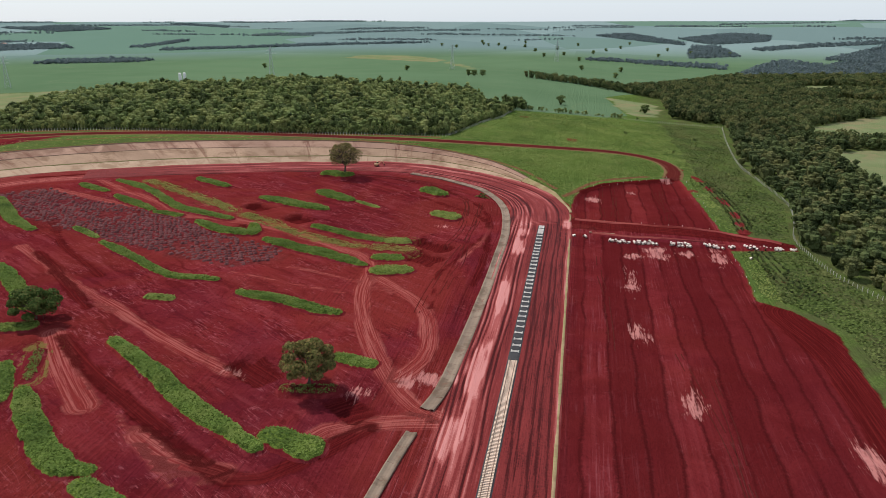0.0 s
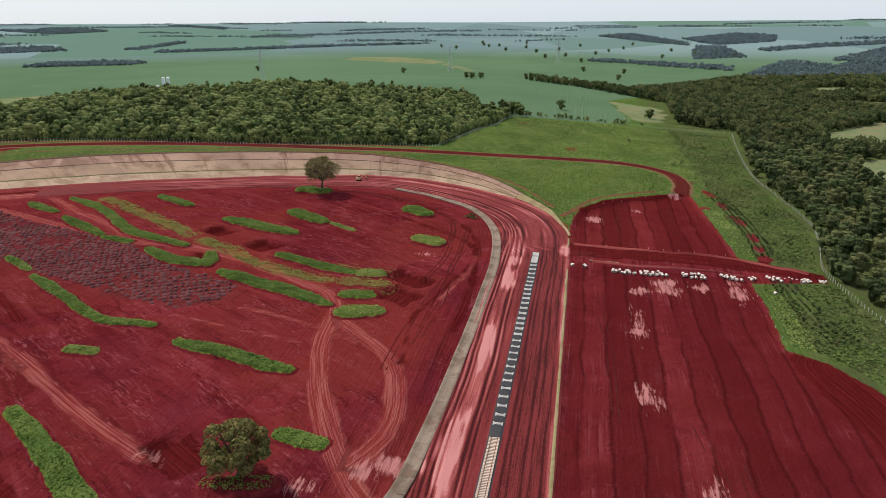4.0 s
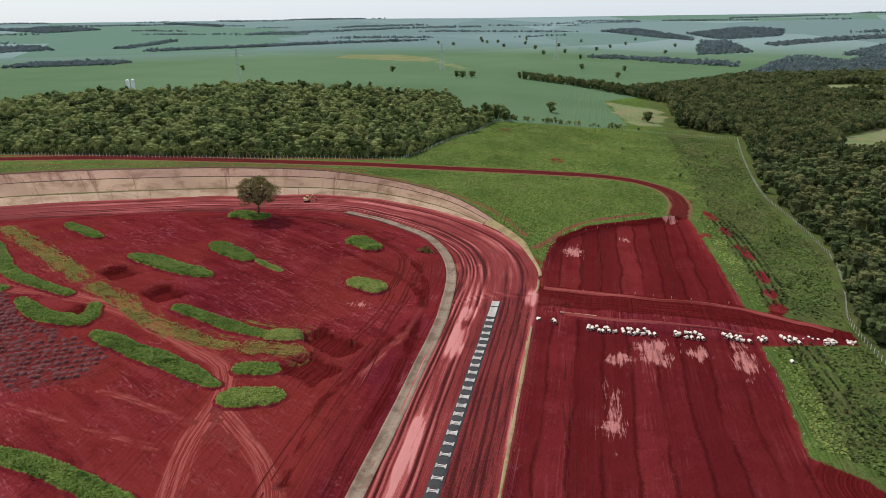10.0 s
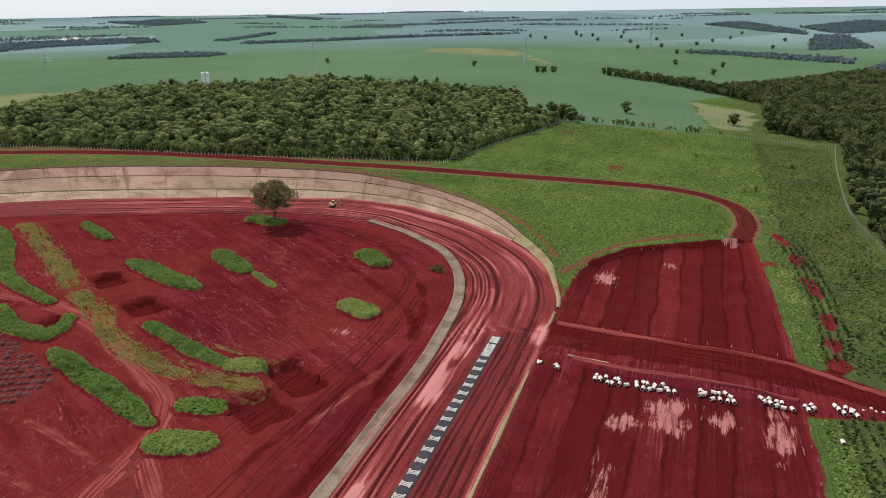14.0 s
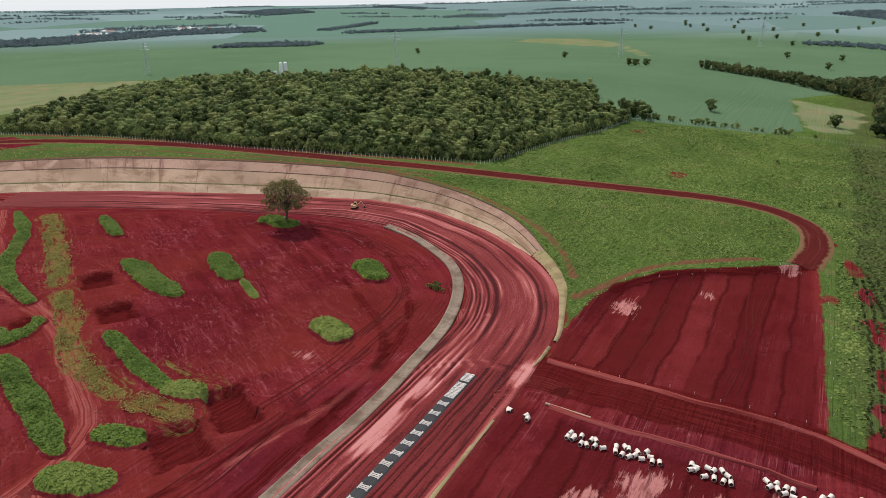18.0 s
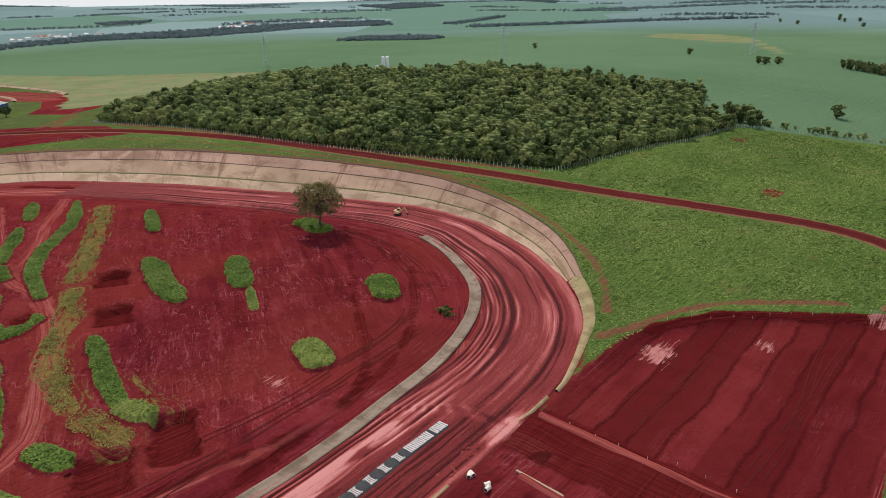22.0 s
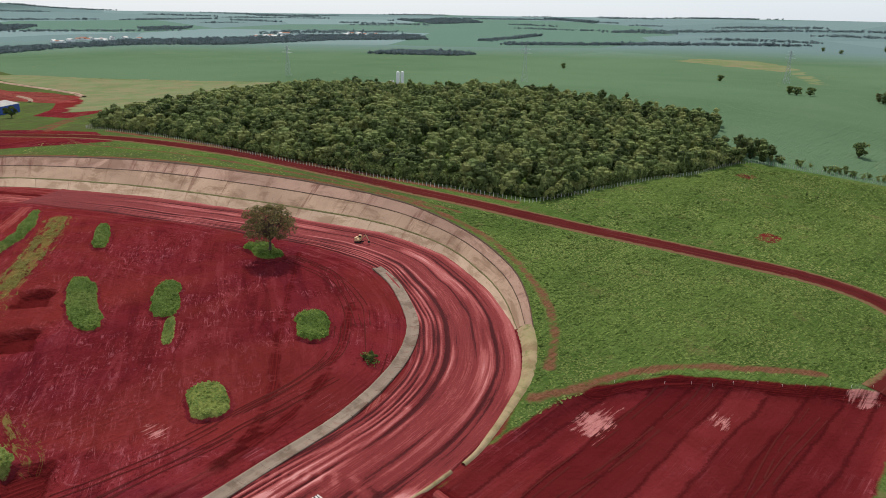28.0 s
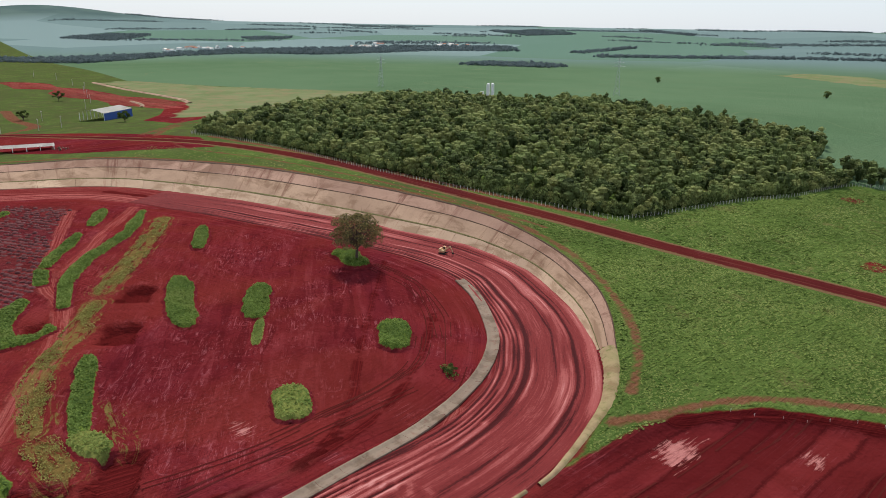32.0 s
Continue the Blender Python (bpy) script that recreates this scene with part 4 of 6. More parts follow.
channel([(-112, 461), (-96, 455), (-71, 439), (-58, 426), (-48, 409), (-41, 389), (-37.5, 370), (-35.5, 350), (-34.5, 330), (-34.3, 255), (-36, 190), (-38.5, 172)], 4.2,
        "curved grey concrete drainage channel")
channel([(-40, 160), (-41.5, 147), (-43, 130), (-44.5, 110)], 3.2, "straight stub of grey concrete channel")
ribbon("verge", [(-34.5, 456), (-25.5, 446), (-16.3, 431.5), (-10, 414.5), (-4.4, 396), (-3.2, 388)], 6.2, VERGE, 0.46, 4, 0.12, "yellow grassy verge strip beside the railway bed", "verge", wobble=0.2, taper=0.25)
ribbon("verge", [(-3.6, 384), (-3.4, 376), (-3.8, 369)], 1.2, VERGE, 0.36, 4, 0.08, "short thin strip of yellow grass at the trench head", "verge", wobble=0.5)
ribbon("verge", [(-3, 340), (-2.6, 300), (-2.2, 240), (-1.9, 180), (-1.5, 100)], 1.7, VERGE, 0.36, 4, 0.08, "yellow grassy verge strip along the field", "verge", wobble=0.7)


# the muddy railway bed: ridges and ruts that run with it
# across the bed, 0 at the channel and 1 at the foot: middle, half width, depth
RUTS_CURVE = [(0.05, 0.012, 0.20), (0.10, 0.010, 0.18), (0.145, 0.012, 0.22), (0.19, 0.010, 0.18), (0.24, 0.012, 0.20), (0.335, 0.017, 0.50), (0.60, 0.012, 0.15), (0.80, 0.012, 0.42), (0.86, 0.008, 0.15)]
RIDGES_CURVE = [(0.075, 0.012, 0.55), (0.125, 0.012, 0.6), (0.17, 0.010, 0.5), (0.215, 0.012, 0.6), (0.275, 0.016, 0.45), (0.385, 0.016, 0.75), (0.50, 0.05, 0.22), (0.68, 0.045, 0.62), (0.745, 0.02, 0.5), (0.96, 0.045, 0.6)]
RUTS_STRAIGHT = [(0.03, 0.010, 0.2), (0.075, 0.010, 0.2), (0.13, 0.012, 0.3), (0.17, 0.009, 0.2), (0.325, 0.012, 0.25), (0.375, 0.009, 0.2), (0.63, 0.010, 0.2), (0.68, 0.008, 0.2), (0.78, 0.010, 0.22), (0.84, 0.008, 0.2), (0.92, 0.008, 0.15)]
RIDGES_STRAIGHT = [(0.05, 0.013, 0.6), (0.10, 0.015, 0.65), (0.15, 0.012, 0.55), (0.215, 0.030, 0.85), (0.28, 0.020, 0.5), (0.35, 0.012, 0.55), (0.97, 0.018, 0.7)]


def build_bed():
    s_all = np.r_[0, np.cumsum(np.hypot(*np.diff(FOOT, axis=0).T))]
    t = np.gradient(FOOT, axis=0)
    t /= np.linalg.norm(t, axis=1)[:, None]
    start = s_all[np.argmin(np.hypot(FOOT[:, 0] + 330, FOOT[:, 1] - 423))]
    ss = np.arange(start, s_all[-1], 1.8)
    c = np.stack([np.interp(ss, s_all, FOOT[:, k]) for k in (0, 1)], 1)
    t = np.stack([np.interp(ss, s_all, t[:, k]) for k in (0, 1)], 1)
    nrm = np.stack([-t[:, 1], t[:, 0]], 1)
    off = np.linspace(-32.6, 1.2, 92)
    P = c[:, None] + nrm[:, None] * off[None, :, None]
    S, O = np.meshgrid(ss, off, indexing="ij")
    X, Y = P[..., 0], P[..., 1]
    f = 1 + O / 33 + 0.05 * (vnoise(S, 0 * S, 45, 1) - 0.5) + 0.018 * (vnoise(S, O * 3, 14, 2) - 0.5)
    curve = sstep(345, 400, c[:, 1])[:, None]
    tone, relief = np.full(S.shape, 0.29), np.zeros(S.shape)
    tone += 0.20 * (vnoise(O * 14, S, 26, 3) - 0.5) + 0.20 * (vnoise(O * 40, S, 22, 4) - 0.5) + 0.12 * (vnoise(X, Y, 9, 5) - 0.5)
    for share, ruts, ridges in ((curve, RUTS_CURVE, RIDGES_CURVE), (1 - curve, RUTS_STRAIGHT, RIDGES_STRAIGHT)):
        for k, (m, w, h) in enumerate(ridges):
            g = np.exp(-((f - m) / w) ** 2) * share * sstep(0.10, 0.55, vnoise(S, 0 * S + 37 * k, 26, 6))
            tone += g * h * (0.30 + 0.75 * vnoise(O * 30, S, 12, 7))
            relief += g * 0.10
        for k, (m, w, h) in enumerate(ruts):
            g = np.exp(-((f - m) / w) ** 2) * share * sstep(0.05, 0.45, vnoise(S, 0 * S + 91 * k, 30, 8))
            tone -= g * (0.25 + h * 0.8)
            relief -= g * h
    dark_side = (1 - curve) * sstep(0.52, 0.60, f) * (1 - sstep(0.93, 0.97, f))
    tone = tone * (1 - 0.45 * dark_side) + 0.07 * dark_side
    flat = 0.65 * curve * np.maximum(np.exp(-((f - 0.50) / 0.09) ** 2), np.exp(-((f - 0.90) / 0.045) ** 2))
    tone = tone * (1 - flat) + 0.34 * flat
    pool = np.full(S.shape, -9.0)
    for px, py, rx, ry in POOLS:
        if py < 380:
            pool = np.maximum(pool, (1 - np.hypot((X - px) / rx, (Y - py) / ry)) * min(rx, ry))
    tone += 0.50 * sstep(-0.2, 1.2, pool + 2.4 * (vnoise(O * 12, S, 9, 9) - 0.5))
    for pts, wide in PALE[8:10] + [([(-30, 395), (-26, 372), (-24, 352)], 4), ([(-34, 352), (-20, 364), (0, 368)], 3)]:
        dd, _ = to_line(X, Y, spline(pts, 4.0))
        dd = np.abs(dd).reshape(S.shape)
        tone += 0.22 * np.exp(-((dd - 1.1) / 0.5) ** 2) - 0.16 * np.exp(-(dd / 0.5) ** 2)
    fade = sstep(-320, -215, X)
    tone = np.where(Y > 380, (0.24 + 0.12 * np.exp(-((f - 0.93) / 0.08) ** 2)) * (1 - fade) + tone * fade, tone)
    relief *= np.where(Y > 380, fade, 1)
    ballast = sstep(4.5, 2.5, np.abs(X + 17.5)) * sstep(362, 357, Y)
    relief = relief * (1 - ballast) + 0.05 * (vnoise(O * 3, S, 4, 11) - 0.5)
    edge = np.minimum(sstep(0, 1.0, O + 32.6), sstep(0, 1.0, 1.2 - O))
    z = land(X, Y) + np.maximum(0.34 + relief, 0.06) * edge - 0.3 * (1 - edge)
    h, w = S.shape
    i = np.arange(h * w).reshape(h, w)
    q = np.stack([i[:-1, 1:], i[:-1, :-1], i[1:, :-1], i[1:, 1:]], -1).reshape(-1, 4)
    q = q[:, ::-1]
    ob = mesh_of("railway_bed", np.stack([X.ravel(), Y.ravel(), z.ravel()], 1), q, BED, True, tone=np.clip(tone, 0, 1.2).ravel(), flow=np.stack([O.ravel(), S.ravel(), 0 * S.ravel()], 1))
    return tagged(ob, "muddy red railway bed with pale ridges and long dark ruts", "railway bed", kind="structure")


build_bed()


# wheel ruts, in pairs, scored into the bare earth
def rut_mesh(seed, count, mat, name, label, kinds, cut):
    V, F, U, base = [], [], [], 0
    r = np.random.default_rng(seed)
    for k, ln in enumerate(rut_lines(seed, count)):
        if k % 3 not in kinds:
            continue
        c = spline(ln[::2], 2.0)
        t = np.gradient(c, axis=0)
        t /= np.linalg.norm(t, axis=1)[:, None]
        nrm = np.stack([-t[:, 1], t[:, 0]], 1)
        for side in (-0.95, 0.95):
            w = 0.10 + 0.18 * vnoise(c[:, 0], c[:, 1], 5, seed)
            A, B = c + nrm * (side - w)[:, None], c + nrm * (side + w)[:, None]
            n = len(c)
            P = np.vstack([A, B])
            z = land(P[:, 0], P[:, 1]) + 0.10
            V.append(np.concatenate([P, z[:, None]], 1))
            i = np.arange(n - 1)
            zone = land(c[:-1, 0], c[:-1, 1], True)[1]
            bare = np.maximum.reduce([zone['field'], zone['wedge'], -zone['d'] - 36]) > 2.5
            keep = bare & (vnoise(c[:-1, 0] + side * 9, c[:-1, 1], 8, seed + 3) > cut)
            i = i[keep]
            F.append(np.stack([i + n, i, i + 1, i + n + 1], 1) + base)
            s = np.arange(n) * 2.0
            U.append(np.stack([np.r_[-w, w], np.r_[s, s], np.zeros(2 * n)], 1))
            base += 2 * n
    ob = mesh_of(name, np.vstack(V), np.vstack(F), mat, True, flow=np.vstack(U))
    return tagged(ob, label, "wheel ruts", kind="stuff")


rut_mesh(62, 24, ROAD, "wheel_ruts", "dark damp pairs of wheel ruts in red earth", (0, 2), 0.34)


# ---- foliage ----
def leaf_cloud(rng, centers, radii, n, size, squash=0.8, droop=0.0):
    """Bent leaf clumps (quads) scattered over lobes: corners and faces."""
    k = rng.integers(0, len(centers), n)
    d = rng.normal(size=(n, 3))
    d[:, 2] = np.abs(d[:, 2]) * 1.0 - 0.35
    d /= np.linalg.norm(d, axis=1)[:, None]
    r = radii[k] * rng.uniform(0.88, 1.05, n)
    p = centers[k] + d * r[:, None] * np.array([1, 1, squash])
    nrm = d + rng.normal(size=(n, 3)) * 0.38
    nrm /= np.linalg.norm(nrm, axis=1)[:, None]
    a = np.cross(nrm, rng.normal(size=(n, 3)))
    a /= np.linalg.norm(a, axis=1)[:, None]
    b = np.cross(nrm, a)
    s = size * rng.uniform(0.6, 1.4, n)[:, None]
    v = np.stack([p - a * s, p - b * s * 0.7 + nrm * s * 0.25, p + a * s, p + b * s * 0.7 + nrm * s * 0.25], 1).reshape(-1, 3)
    f = np.arange(4 * n).reshape(n, 4)
    return v, f


def core(center, rx, rz, rng, n=6, m=4):
    """A lumpy body inside the crown."""
    v, f = [], []
    for j in range(m + 1):
        th = math.pi * j / m
        for i in range(n):
            ph = 2 * math.pi * i / n
            k = 1 + rng.uniform(-0.18, 0.18)
            v.append((center[0] + rx * k * math.sin(th) * math.cos(ph), center[1] + rx * k * math.sin(th) * math.sin(ph), center[2] + rz * k * math.cos(th)))
    for j in range(m):
        for i in range(n):
            a, b = j * n + i, j * n + (i + 1) % n
            f.append((a, a + n, b + n, b))
    return np.array(v), np.array(f)


def tree_template(seed, height, spread, lobes, leaves, size, low=0.25, lumps=False):
    """A crown of lobes over a hidden body, standing at the origin."""
    rng = np.random.default_rng(seed)
    c, r = [], []
    for _ in range(lobes):
        a, q = rng.uniform(0, 2 * math.pi), math.sqrt(rng.uniform(0, 1)) * spread * 0.62
        c.append((q * math.cos(a), q * math.sin(a), height * rng.uniform(low + 0.22, 0.84) - 0.25 * q))
        r.append(spread * rng.uniform(0.34, 0.52))
    c, r = np.array(c), np.array(r)
    v, f = leaf_cloud(rng, c, r, leaves, size)
    V, F, base = [v], [f], len(v)
    bodies = [((0, 0, height * 0.36), spread * 0.5, height * 0.30)]
    if lumps:
        bodies += [(tuple(p), q * 0.84, q * 0.72) for p, q in zip(c, r)]
    for at, rx, rz in bodies:
        v2, f2 = core(at, rx, rz, rng, 6 if lumps else 5, 3)
        V.append(v2)
        F.append(f2 + base)
        base += len(v2)
    return np.vstack(V), np.vstack(F)


def scatter(name, templates, places, material, label, category, seed=1, lo=0.75, hi=1.25):
    """Many trees as one mesh: places are rows of x, y."""
    rng = np.random.default_rng(seed)
    places = np.asarray(places, float)
    z = land(places[:, 0], places[:, 1])
    V, F, T, base = [], [], [], 0
    for (x, y), h in zip(places, z):
        v, f = templates[rng.integers(len(templates))]
        a, s = rng.uniform(0, 2 * math.pi), rng.uniform(lo, hi)
        ca, sa = math.cos(a) * s, math.sin(a) * s
        V.append(np.stack([v[:, 0] * ca - v[:, 1] * sa + x, v[:, 0] * sa + v[:, 1] * ca + y, v[:, 2] * s * rng.uniform(0.85, 1.15) + h - 0.4], 1))
        F.append(f + base)
        T.append(np.full(len(v), rng.uniform()))
        base += len(v)
    ob = mesh_of(name, np.vstack(V), np.vstack(F), material, tint=np.concatenate(T))
    return tagged(ob, label, category, kind="stuff")


def fill(poly, gap, seed, jitter=0.45, margin=0.0, keep=None):
    """Jittered places inside an outline."""
    rng = np.random.default_rng(seed)
    p = np.array(poly, float)
    lo, hi = p.min(0), p.max(0)
    X, Y = np.meshgrid(np.arange(lo[0], hi[0], gap), np.arange(lo[1], hi[1], gap * 0.87))
    X[1::2] += gap / 2
    x = X.ravel() + rng.uniform(-jitter, jitter, X.size) * gap
    y = Y.ravel() + rng.uniform(-jitter, jitter, X.size) * gap
    m = in_poly(x, y, poly) > margin
    if keep is not None:
        m &= keep(x, y)
    return np.stack([x[m], y[m]], 1)


# ---- grass islands left standing in the cut ----
def grass_tufts(rng, x, y, z, size, tall):
    """Leaning fans of blades, each a bent leaf: corners and faces."""
    n = len(x)
    a = rng.uniform(0, 2 * math.pi, n)
    s, h = size * rng.uniform(0.6, 1.4, n), tall * rng.uniform(0.25, 1.1, n)
    dx, dy = np.cos(a) * s, np.sin(a) * s
    lx, ly = -np.sin(a) * s * 1.5, np.cos(a) * s * 1.5
    low = np.stack([x, y, z - 0.05], 1)
    v = np.stack([low + np.stack([-dx, -dy, 0 * x], 1), low + np.stack([dx, dy, 0 * x], 1),
                  low + np.stack([dx * 0.6 + lx, dy * 0.6 + ly, h], 1), low + np.stack([-dx * 0.8 + lx * 0.8, -dy * 0.8 + ly * 0.8, h * 0.9], 1)], 1)
    return v.reshape(-1, 3), np.arange(4 * n).reshape(n, 4)


def island(points, width, high=1.6, dry=0.0, label="", seed=0, bare=0.0):
    """A grassed remnant of the old ground: an earth bank with rank grass over it."""
    rng = np.random.default_rng(seed + 40)
    c = spline(points, 1.6) if len(points) > 1 else np.array(points, float)
    length = float(np.hypot(*np.diff(c, axis=0).T).sum())
    lo, hi = c.min(0) - width, c.max(0) + width
    step = 1.0
    X, Y = np.meshgrid(np.arange(lo[0], hi[0], step), np.arange(lo[1], hi[1], step))
    d, along = to_line(X, Y, c)
    d = np.abs(d).reshape(X.shape)
    slim = 1 - 0.35 * sstep(0.6, 1.0, np.abs(along / max(length, 1) * 2 - 1)).reshape(X.shape) if length > 16 else 1.0
    edge = width * 0.38 * slim * (0.80 + 0.42 * vnoise(X, Y, 7, seed) + 0.22 * (vnoise(X, Y, 2.5, seed + 1) - 0.5)) - d
    zz = land(X, Y)
    top = zz + high * sstep(-1.6, 1.0, edge) + (vnoise(X, Y, 2.2, seed + 2) - 0.4) * 0.5 * sstep(-0.5, 1, edge) - 0.12
    i = np.arange(X.size).reshape(X.shape)
    q = np.stack([i[:-1, :-1], i[:-1, 1:], i[1:, 1:], i[1:, :-1]], -1).reshape(-1, 4)
    ok = (edge.ravel()[q] > -2.2).all(1)
    used, inv = np.unique(q[ok], return_inverse=True)
    v = np.stack([X.ravel(), Y.ravel(), top.ravel()], 1)[used]
    at = (float(c[len(c) // 2][0]), float(c[len(c) // 2][1]), zat(*c[len(c) // 2]))
    thing = empty("grass_bank", at, 0, label, "grass bank", "grass banks in the cut")
    if high > 0.3:
        ob = mesh_of("earth_bank", v - np.array(at), inv.reshape(-1, 4), BANK, True, edge=edge.ravel()[used] - (4.0 if bare else 0), dry=np.full(len(used), min(1.0, dry * 1.6)))
        under(ob, thing)
    # grass over the top
    n = int(length * width * (16 if bare else 13)) + 40
    k = rng.integers(0, len(c), n)
    x = c[k, 0] + rng.uniform(-1, 1, n) * width * 0.75
    y = c[k, 1] + rng.uniform(-1, 1, n) * width * 0.75
    dd, run = to_line(x, y, c)
    side, dd = dd, np.abs(dd)
    slim = 1 - 0.35 * sstep(0.6, 1.0, np.abs(run / max(length, 1) * 2 - 1)) if length > 16 else 1.0
    e = width * 0.38 * slim * (0.80 + 0.42 * vnoise(x, y, 7, seed) + 0.22 * (vnoise(x, y, 2.5, seed + 1) - 0.5)) - dd
    m = e > 0.0
    if bare:
        m &= rng.uniform(size=n) < 0.95 * sstep(bare - 0.05, bare + 0.2, 0.65 * vnoise(run, side * 5, 11, seed + 5) + 0.35 * vnoise(x, y, 2.0, seed + 6))
    x, y, e = x[m], y[m], e[m]
    z = land(x, y) + high * sstep(-1.6, 1.0, e) + (vnoise(x, y, 2.2, seed + 2) - 0.4) * 0.5 * sstep(-0.5, 1, e)
    v, f = grass_tufts(rng, x, y, z, 0.17 if bare else 0.24, 0.30)
    tint = np.repeat(np.clip(vnoise(x, y, 7, seed + 9) * 0.9 + dry, 0, 1), 4)
    g = mesh_of("grass_cover", v - np.array(at), f, GRASS_DRY if dry > 0.4 else GRASS, tint=tint)
    tagged(under(g, thing), "yellowing rank grass" if dry > 0.4 else "bright green rank grass", kind="stuff")
    return thing


LONG, SHORT, YELLOW = "long raised strip of bright green rank grass on red earth", "small raised patch of green grass on red earth", "sparse yellowing strip of weeds on red earth"
for k, (pts, w, h, dry, lab, bare) in enumerate([
        ([(-238, 406), (-212, 393)], 8, 2.5, 0, SHORT, 0), ([(-178, 371), (-157, 363), (-136, 357)], 12, 2.5, 0, LONG, 0),
        ([(-151, 392), (-138, 384), (-129, 379)], 12, 2.5, 0, LONG, 0), ([(-125, 379), (-109, 369)], 3.5, 1, 0.3, SHORT, 0), ([(-90, 411), (-80, 404)], 12, 3.2, -0.2, SHORT, 0),
        ([(-73, 361), (-66, 359)], 14, 2.8, 0.25, SHORT, 0), ([(-129, 324), (-107, 316), (-90, 311)], 8, 2, 0, LONG, 0), ([(-86, 311), (-80, 312)], 9, 2, 0.3, SHORT, 0),
        ([(-86, 288), (-78, 290)], 9, 1.8, 0, SHORT, 0), ([(-80, 272), (-71, 274)], 12, 2, 0.1, SHORT, 0), ([(-144, 299), (-120, 290), (-90, 278)], 9, 2, 0, LONG, 0),
        ([(-189, 318), (-171, 308), (-154, 306)], 9.5, 2.5, 0, LONG, 0), ([(-155, 309), (-160, 319)], 8, 2, 0, SHORT, 0),
        ([(-287, 394), (-256, 377), (-237, 361), (-221, 347), (-203, 337), (-178, 329)], 7.5, 1.8, 0.05, LONG, 0), ([(-262, 356), (-236, 340), (-226, 334)], 8, 1.8, 0, LONG, 0),
        ([(-220, 331), (-207, 328)], 7, 1.6, 0, SHORT, 0), ([(-302, 379), (-276, 366)], 8, 1.8, 0, SHORT, 0), ([(-324, 338), (-287, 304), (-262, 288)], 9, 2, 0, LONG, 0),
        ([(-244, 296), (-224, 285)], 5, 1.2, 0.1, SHORT, 0), ([(-216, 278), (-189, 262), (-165, 248), (-142, 246)], 6, 1.5, 0, LONG, 0), ([(-127, 237), (-108, 233), (-84, 227)], 8, 2, 0, LONG, 0),
        ([(-157, 224), (-149, 224)], 6, 2.2, 0.2, SHORT, 0), ([(-148, 189), (-125, 174), (-99, 156), (-77, 144)], 8, 2, 0, LONG, 0), ([(-75, 150), (-64, 147)], 11, 2, 0, SHORT, 0),
        ([(-72, 195), (-62, 193)], 7, 1.6, 0, SHORT, 0), ([(-80, 172), (-68, 175)], 7, 2.2, 0.1, SHORT, 0.2), ([(-237, 240), (-211, 220), (-195, 205)], 9, 2, 0, LONG, 0),
        ([(-192, 188), (-183, 192)], 8, 2, 0.1, SHORT, 0), ([(-167, 177), (-158, 161)], 6, 1, 0.1, SHORT, 0.3), ([(-171, 168), (-157, 150)], 7, 1.6, 0, SHORT, 0),
        ([(-154, 155), (-136, 138), (-121, 127), (-112, 126)], 9, 2, 0, LONG, 0), ([(-109, 121), (-99, 117)], 8, 2, 0, SHORT, 0), ([(-163, 439), (-150, 437)], 13, 3.8, 0, "raised grassy mound round the foot of a tree", 0),
        ([(-59, 407), (-53, 405)], 4.5, 0.6, 0.1, SHORT, 0.2)]):
    island(pts, w, h if h > 4 else h * 0.7, dry, lab, k, bare)
for k, (pts, w) in enumerate(WEEDS[:3]):
    island(pts, w * 1.2, 0.25, 0.55, YELLOW, 60 + k, 0.42)

# ---- single trees ----
def single_tree(at, height, spread, lobes, leaves, size, leaf, label, seed, trunk=0.9, low=0.3):
    """A trunk with limbs that part into twigs, and a crown of leaf clumps with gaps."""
    rng = np.random.default_rng(seed)
    z = zat(at[0], at[1])
    thing = empty("tree", (at[0], at[1], z + (at[2] if len(at) > 2 else 0) - 0.2), 0, label, "tree")
    c, r, limbs = [], [], []
    fork = Vector((0.3, 0.1, height * low))
    limbs.append(tube_bm(trunk, trunk * 0.62, (0, 0, 0), fork, 9))
    for k in range(lobes):
        up = 1 - 1.62 * (k + 0.5) / lobes
        a, q = 2.4 * k + rng.uniform(-0.3, 0.3), math.sqrt(max(0.0, 1 - up * up)) * rng.uniform(0.55, 0.78) * spread
        tip = Vector((q * math.cos(a), q * math.sin(a), height * (0.56 + 0.36 * up * rng.uniform(0.8, 1.1))))
        knee = fork.lerp(tip, 0.5) + Vector((0, 0, height * 0.05))
        limbs += [tube_bm(trunk * 0.42, trunk * 0.24, fork, knee, 6), tube_bm(trunk * 0.24, trunk * 0.07, knee, tip, 5)]
        for _ in range(2):
            limbs.append(tube_bm(trunk * 0.12, trunk * 0.03, knee, knee.lerp(tip, 0.7) + Vector(rng.normal(size=3) * spread * 0.2), 4))
        c.append(tip - Vector((0, 0, height * 0.06)))
        r.append(spread * rng.uniform(0.11, 0.30))
    part("trunk", join_bm(*limbs), BARK, thing, "dark bare trunk and limbs")
    c, r = np.array([tuple(v) for v in c]), np.array(r)
    v, f = leaf_cloud(rng, c, r, leaves, size, 0.75)
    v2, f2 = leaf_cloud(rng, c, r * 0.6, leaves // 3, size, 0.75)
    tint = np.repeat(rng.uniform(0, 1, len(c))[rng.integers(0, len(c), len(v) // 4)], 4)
    # inner leaves get a fixed darker tint, standing for shade inside the crown
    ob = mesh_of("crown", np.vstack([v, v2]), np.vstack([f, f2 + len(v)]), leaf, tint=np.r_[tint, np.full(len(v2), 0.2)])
    under(ob, thing)
    return thing


